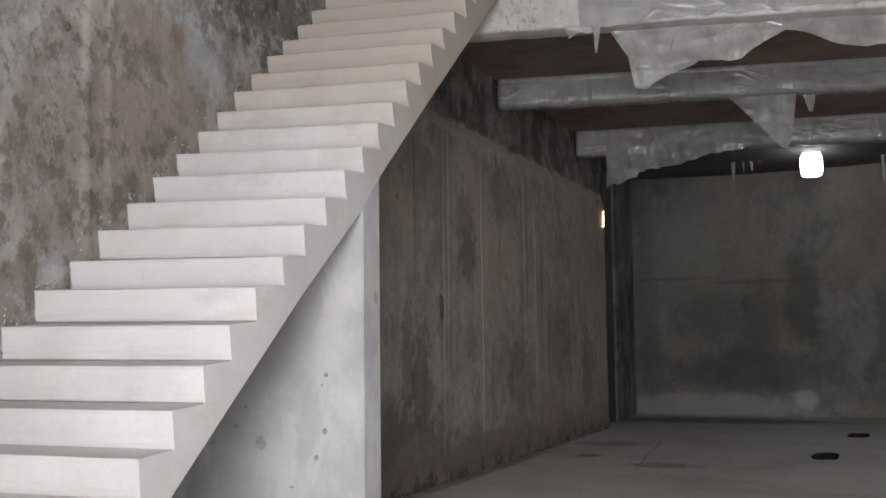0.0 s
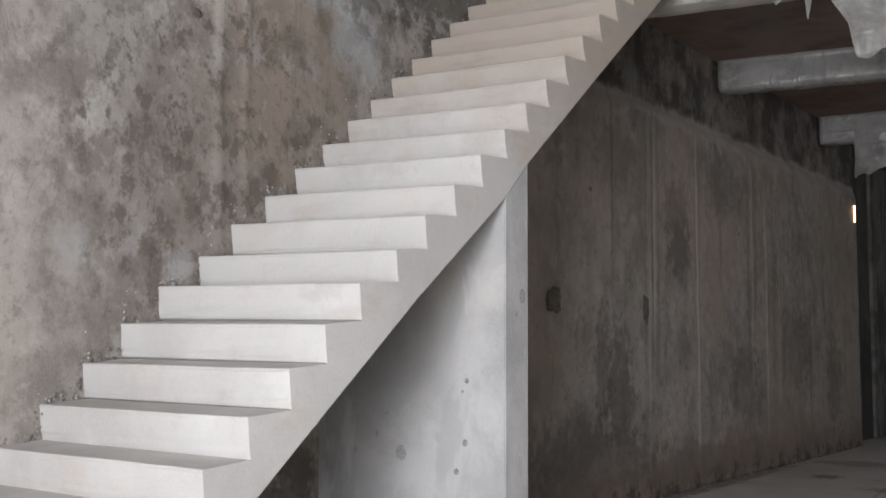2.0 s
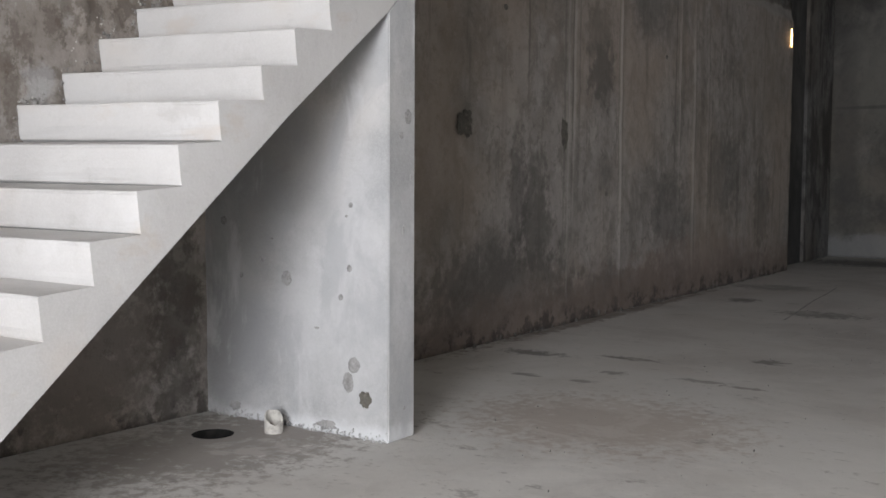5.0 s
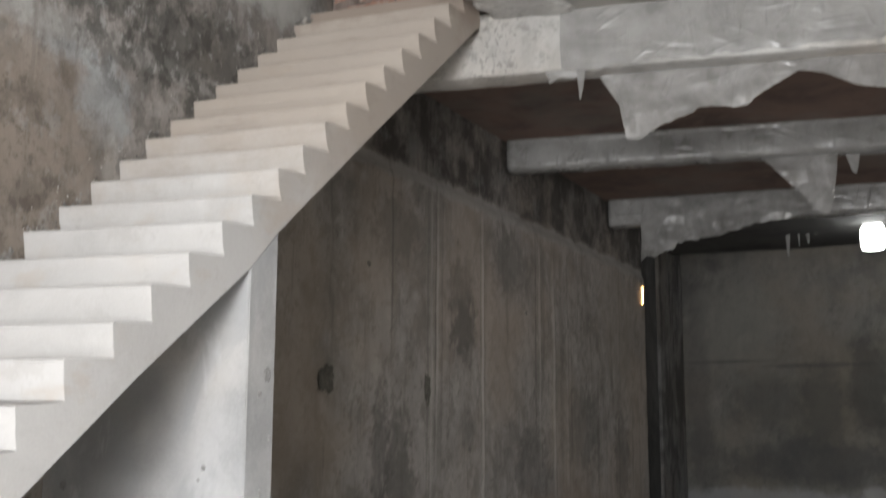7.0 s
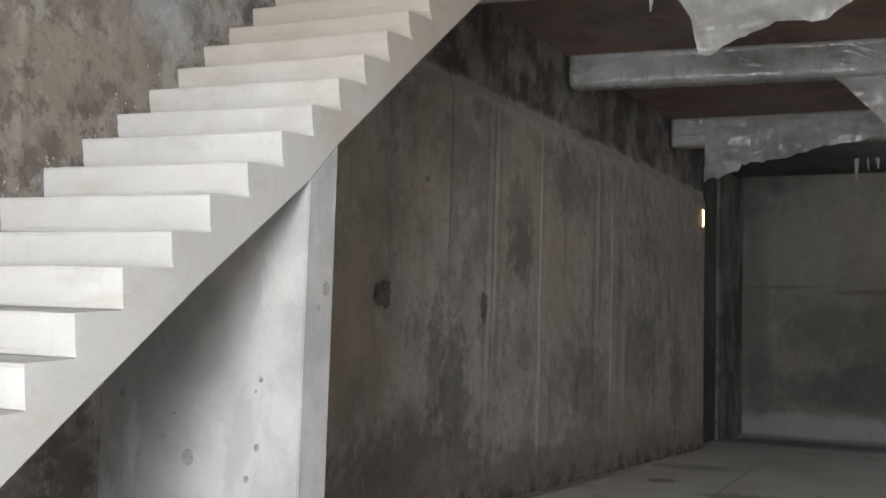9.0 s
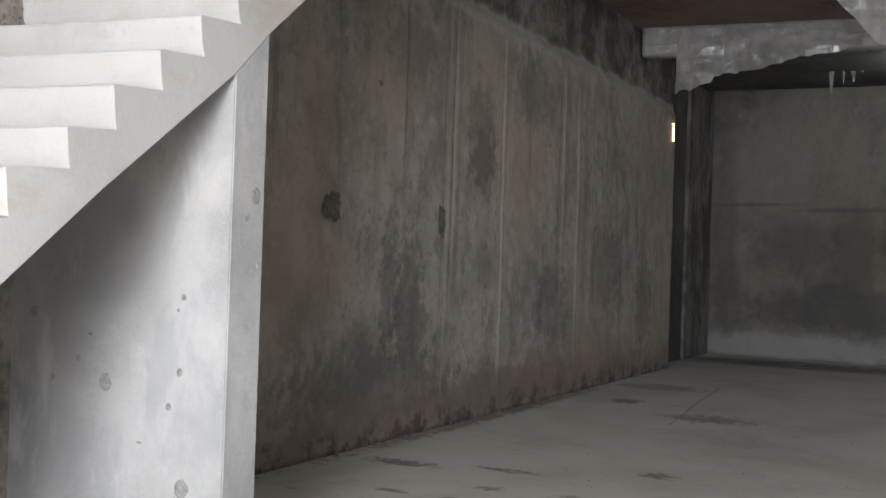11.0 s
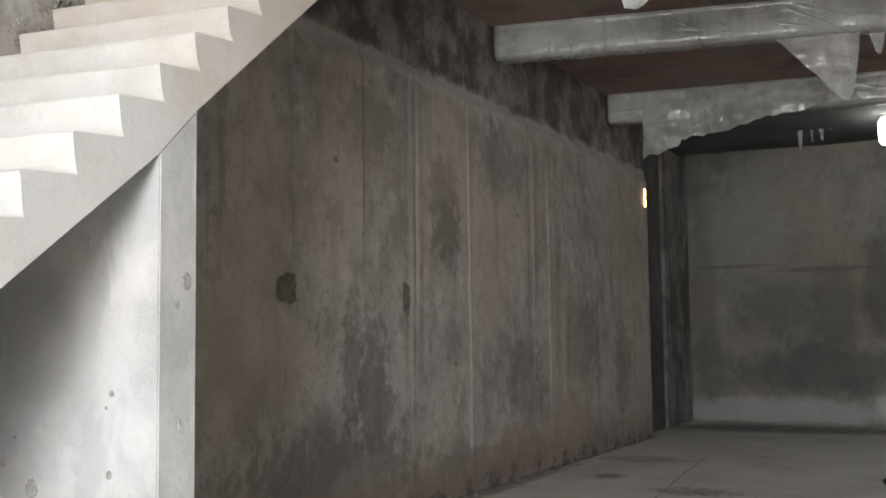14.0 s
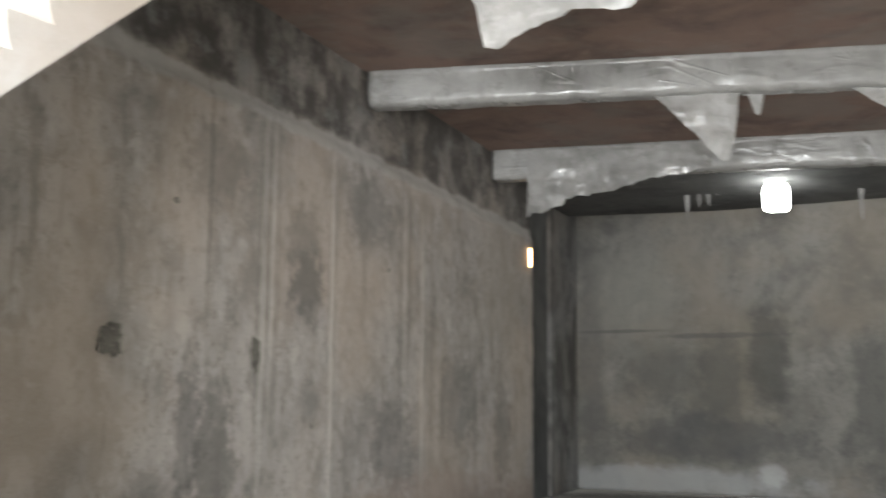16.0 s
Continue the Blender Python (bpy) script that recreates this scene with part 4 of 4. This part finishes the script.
def build_skirt():
    """The smooth plastered side of the stair, one saw-toothed face."""
    rim = list(UNDERSIDE) + [(3.27, nose(0)[1] + SLOPE)]
    for k in range(0, 26):
        y, z = nose(k)
        foot = max(FLOOR, nose(k + 1)[1] + SLOPE)
        rim += [(y + 0.012, z), (y + 0.004, z - 0.003), (y + 0.001, z - 0.01)]
        rim += [(y + riser(k, f), z + (foot - z) * f) for f in (0.4, 0.6, 0.74, 0.85, 0.93, 1.0)]
    prism("side_face", rim, W - SKIRT, W, M_STAIR, stair)


build_skirt()

# the cross wall that carries the stair
panel = prism("stair_support_wall", [(0.49, FLOOR), (0.724, FLOOR), (0.724, under(0.724)), (0.49, under(0.49))], -0.1, W - 0.002, M_PANEL, None, 0.006)
tagged(panel, "pale plastered cross wall carrying the stair", "wall", kind="structure")


def splat(name, centre, axis, size, material, label, category, seed, thick=0.004):
    """A thin uneven patch on a wall: axis is the outward direction."""
    rng = random.Random(seed)
    n, a, b = 40, size[0] / 2, size[1] / 2
    ring, top = [], []
    rough = 0.09 if size[0] > 0.08 else 0.04
    lobes = [(f, rng.uniform(0, 6.3), rng.uniform(0.3, 1.0) * rough) for f in (1, 2, 3, 5, 8)]
    for i in range(n):
        t = 2 * math.pi * i / n
        k = 1 + sum(h * math.sin(f * t + p) for f, p, h in lobes) + rng.uniform(-1, 1) * rough
        cs, sn = math.cos(t), math.sin(t)
        square = 1 / max(abs(cs), abs(sn)) ** 0.5 if size[0] > 0.2 else 1.0
        u, v = a * cs * k * square, b * sn * k * square
        ring.append((u, v, 0.0))
        top.append((u * 0.72, v * 0.72, thick * rng.uniform(0.3, 1.0)))
    pts = ring + top + [(0, 0, thick * 0.5)]
    verts = []
    for u, v, w in pts:
        verts.append((centre[0] + w, centre[1] + u, centre[2] + v) if axis == "x" else (centre[0] + u, centre[1] - w, centre[2] + v))
    faces = [(i, (i + 1) % n, n + (i + 1) % n, n + i) for i in range(n)] + [(n + i, n + (i + 1) % n, 2 * n) for i in range(n)]
    ob = mesh_object(name, verts, faces, material)
    return tagged(ob, label, category, kind="structure")


splat("wall_patch", (-0.010, 3.28, 1.705), "x", (0.23, 0.2), M_PATCH, "dark crumbled mortar patch in the concrete wall", "wall patch", 5, 0.004)
splat("wall_patch", (-0.010, 4.99, 1.665), "x", (0.13, 0.29), M_PATCH, "dark oval mortar patch in the concrete wall", "wall patch", 6, 0.004)

# marks and blow-holes on the cross wall
for x, z, w, h, mat in ((1.07, 1.13, 0.03, 0.03, M_SPOT), (1.04, 1.07, 0.018, 0.018, M_SPOT), (1.06, 0.79, 0.035, 0.04, M_SPOT), (1.0, 0.63, 0.035, 0.035, M_SPOT), (0.61, 0.71, 0.075, 0.085, M_SPOT),
                        (0.43, 0.81, 0.03, 0.03, M_SPOT), (0.26, 0.71, 0.03, 0.035, M_SPOT), (0.83, 0.45, 0.035, 0.015, M_SPOT), (1.09, 0.27, 0.08, 0.09, M_SPOT), (1.05, 0.17, 0.075, 0.11, M_SPOT),
                        (1.17, 0.09, 0.085, 0.09, M_PATCH), (0.12, 1.02, 0.05, 0.05, M_SPOT), (0.9, -0.08, 0.14, 0.05, M_SPOT), (0.5, 0.93, 0.025, 0.012, M_SPOT), (0.2, -0.06, 0.09, 0.06, M_SPOT)):
    splat("plaster_mark", (x, 0.49, z), "y", (w, h), mat, "small grey blow-hole in the plaster of the cross wall", "wall mark", int(x * 1000 + z * 77), 0.004)
for y, z, w, h in ((0.60, 1.50, 0.035, 0.04), (0.66, 1.60, 0.06, 0.08), (0.69, 1.28, 0.02, 0.03), (0.62, 1.0, 0.015, 0.05), (0.55, 0.02, 0.02, 0.02), (0.63, 0.04, 0.02, 0.02)):
    splat("plaster_mark", (W - 0.002, y, z), "x", (w, h), M_SPOT, "small grey blow-hole in the plaster of the cross wall", "wall mark", int(y * 1000 + z * 77), 0.004)


def crumbs(name, spots, material, label, category, seed):
    """Small irregular lumps: spots are (x, y, z, size)."""
    rng = random.Random(seed)
    verts, faces = [], []
    base = [(0, 0, 1), (0, 0, -1), (1, 0, 0), (-1, 0, 0), (0, 1, 0), (0, -1, 0)]
    tris = [(0, 2, 4), (0, 4, 3), (0, 3, 5), (0, 5, 2), (1, 4, 2), (1, 3, 4), (1, 5, 3), (1, 2, 5)]
    for x, y, z, r in spots:
        o = len(verts)
        turn = Euler([rng.uniform(0, 6) for _ in range(3)]).to_matrix()
        for b in base:
            v = turn @ Vector(b) * r * rng.uniform(0.55, 1.25)
            verts.append((x + v[0] * 0.5, y + v[1], z + v[2] * rng.uniform(0.6, 1.4)))
        faces += [tuple(o + i for i in t) for t in tris]
    ob = mesh_object(name, verts, faces, material)
    return tagged(ob, label, category, kind="stuff")


def side(y):
    """The long wall's face beside the stair."""
    b = min(1.0, max(0.0, (0.9 - y) / 1.9))
    return -0.015 - 0.066 * b * b * (3 - 2 * b)


rng = random.Random(9)
spots = []
for k in range(0, 22):
    y, z = nose(k)
    for _ in range(18):
        u = rng.random()
        v = abs(rng.gauss(0, 0.028))
        spots.append((side(y) + rng.uniform(-0.02, 0.012), y + u * TREAD * 0.9 + 0.01, z + climb(k) + SLOPE * u + v, rng.uniform(0.005, 0.019)))
    for _ in range(7):
        spots.append((side(y) + rng.uniform(-0.02, 0.01), y - rng.uniform(0.0, 0.03), z + climb(k) - rng.random() * RISE * 0.8, rng.uniform(0.006, 0.014)))
flecks = []
for k in range(2, 20):
    y, z = nose(k)
    for _ in range(6):
        v = rng.random()
        flecks.append((side(y) + 0.008, y + rng.uniform(-0.03, 0.10), z + climb(k) + 0.01 + v * v * 0.16, rng.uniform(0.003, 0.009)))
crumbs("plaster_flecks", flecks, M_PIPE, "white plaster flecks splashed on the wall beside the stair", "plaster flecks", 11)
crumbs("mortar_crumbs", spots, M_CRUMB, "crumbled mortar along the joint of stair and wall", "mortar crumbs", 10)
spots = [(rng.gauss(-0.005, 0.015), rng.uniform(3.0, 11.5), FLOOR + rng.uniform(0, 0.03), rng.choice((0.006, 0.010, 0.015, 0.022, 0.034))) for _ in range(150)]
heap = [(rng.uniform(0, W), 0.478 + rng.gauss(0, 0.010), FLOOR + abs(rng.gauss(0, 0.02)), rng.uniform(0.003, 0.012)) for _ in range(320)]
crumbs("lime_crumbs", heap, M_LIME, "whitish lime crumbs along the foot of the cross wall", "lime crumbs", 14)
crumbs("floor_rubble", spots, M_RUBBLE, "loose mortar bits along the wall foot", "rubble", 12)
spots = [(rng.uniform(1.5, 5.0), rng.uniform(-0.5, 8), FLOOR + 0.004, rng.uniform(0.004, 0.012)) for _ in range(160)]
crumbs("floor_grit", spots, M_CRUMB, "scattered grit on the cement floor", "grit", 13)

# ---- brick wall at the head of the stair ----
BRICK_Y = 3.28
brick_wall = structure("brick_wall", box_bm((-0.03, BRICK_Y + 0.012, 4.57), (RIGHT_X, BRICK_Y + 0.24, TOP - 0.002)), M_MORTAR, "bare red brick wall at the head of the stair", "wall")


def build_bricks():
    shared = []
    for n in range(6):
        bm = box_bm((0, 0, 0), (0.226, 0.1, 0.077), 0.007)
        r = random.Random(n)
        for v in bm.verts:
            v.co += Vector([r.uniform(-0.006, 0.006) for _ in range(3)])
        me = bpy.data.meshes.new("brick")
        bm.to_mesh(me)
        bm.free()
        me.materials.append(M_BRICK)
        shared.append(me)
    r = random.Random(3)
    for row in range(17):
        z = 4.60 + row * 0.088
        for col in range(7):
            x = -0.02 + col * 0.236 + (0.118 if row % 2 else 0)
            ob = new("brick", shared[r.randrange(6)])
            ob.parent = brick_wall
            ob.location = (x + r.uniform(-0.006, 0.006), BRICK_Y + r.uniform(-0.012, 0.010), z + r.uniform(-0.004, 0.004))
            ob.rotation_euler = (0, r.uniform(-0.02, 0.02), r.uniform(-0.03, 0.03))


build_bricks()

# ---- lamps ----
def build_flood_lamp(x, y, z):
    lamp = tagged(new("hanging_lamp"), "glaring white square lamp hanging from the ceiling", "lamp")
    lamp.location = (x, y, z)
    bm = bmesh.new()
    bmesh.ops.create_uvsphere(bm, u_segments=24, v_segments=16, radius=1)
    for v in bm.verts:
        for n, r in ((0, 0.175), (1, 0.06), (2, 0.195)):
            c = v.co[n]
            v.co[n] = math.copysign(abs(c) ** 0.45, c) * r
    d = part("diffuser", bm, M_GLOW, lamp, "glowing white diffuser")
    d.data.polygons.foreach_set("use_smooth", [True] * len(d.data.polygons))
    part("housing", box_bm((-0.15, 0.02, 0.17), (0.15, 0.1, 0.235), 0.01), M_HOUSING, lamp)
    bm = bmesh.new()
    bmesh.ops.create_cone(bm, segments=8, radius1=0.008, radius2=0.008, depth=4.37 - z - 0.2)
    for v in bm.verts:
        v.co += Vector((0, 0.06, 0.2 + (4.37 - z - 0.2) / 2))
    part("cord", bm, M_HOUSING, lamp)


build_flood_lamp(3.25, 13.05, 4.12)


def build_tube_lamp(y, z):
    lamp = tagged(new("wall_lamp"), "small warm glowing tube lamp on the concrete wall", "lamp")
    lamp.location = (-0.02, y, z)
    part("base", box_bm((0, -0.008, -0.14), (0.026, 0.008, 0.14), 0.002), M_HOUSING, lamp)
    bm = bmesh.new()
    bmesh.ops.create_cone(bm, cap_ends=True, segments=14, radius1=0.0075, radius2=0.0075, depth=0.25)
    for v in bm.verts:
        v.co += Vector((0.034, 0, 0))
    part("tube", bm, M_WARM, lamp, "glowing warm tube")


build_tube_lamp(12.02, 3.30)

# ---- broken pipe end beside the cross wall ----
def build_pipe(x, y):
    pipe = tagged(new("pipe_stub"), "short broken pale pipe end standing on the floor", "pipe")
    pipe.location = (x, y, FLOOR)
    bm = bmesh.new()
    n, r0, r1 = 20, 0.052, 0.042
    ring = []
    for i in range(n):
        t = 2 * math.pi * i / n
        top = 0.085 + 0.035 * math.cos(t - 2.6) + random.Random(i).uniform(-0.008, 0.008)
        ring.append([bm.verts.new((r * math.cos(t), r * math.sin(t), z)) for r, z in ((r0, 0), (r0 * 0.97, top), (r1, top), (r1, 0))])
    for i in range(n):
        a, b = ring[i], ring[(i + 1) % n]
        for j in range(3):
            bm.faces.new((a[j], b[j], b[j + 1], a[j + 1]))
    part("pipe_wall", bm, M_PIPE, pipe)


build_pipe(0.655, 0.33)

# ---- small pale scrap at the stair head ----
crumbs("paper_scrap", [(0.03, 2.79, 4.465, 0.03), (0.04, 2.80, 4.49, 0.022)], M_PIPE, "small white scrap lying on a stair tread", "scrap", 15)

# ---- scored line in the floor screed ----
def build_score():
    n, verts, faces = 40, [], []
    for i in range(n):
        t = i / (n - 1)
        x = 1.23 + 0.36 * t + 0.012 * math.sin(9 * t) + random.Random(i).uniform(-0.006, 0.006)
        y = 10.1 - 3.5 * t
        w = 0.004 + 0.007 * abs(math.sin(17 * t))
        verts += [(x - w, y, FLOOR + 0.002), (x, y, FLOOR + 0.004), (x + w, y, FLOOR + 0.002)]
    for i in range(n - 1):
        for j in range(2):
            faces.append((3 * i + j, 3 * i + j + 1, 3 * i + j + 4, 3 * i + j + 3))
    tagged(mesh_object("floor_score", verts, faces, M_SPOT), "thin dark scored line in the cement floor", "floor mark", kind="structure")


build_score()

# plugged tie holes in the long wall
for y, z, d in ((-0.52, 3.16, 0.055), (5.9, 1.1, 0.05), (7.4, 2.6, 0.05), (3.9, 2.7, 0.05)):
    splat("tie_hole", (side(y) + 0.004 if y < 3 else -0.01, y, z), "x", (d * 1.3, d), M_PATCH if y < 0 else M_RUBBLE, "small plugged tie hole in the concrete wall", "wall mark", int(y * 100 + z * 31), 0.006)
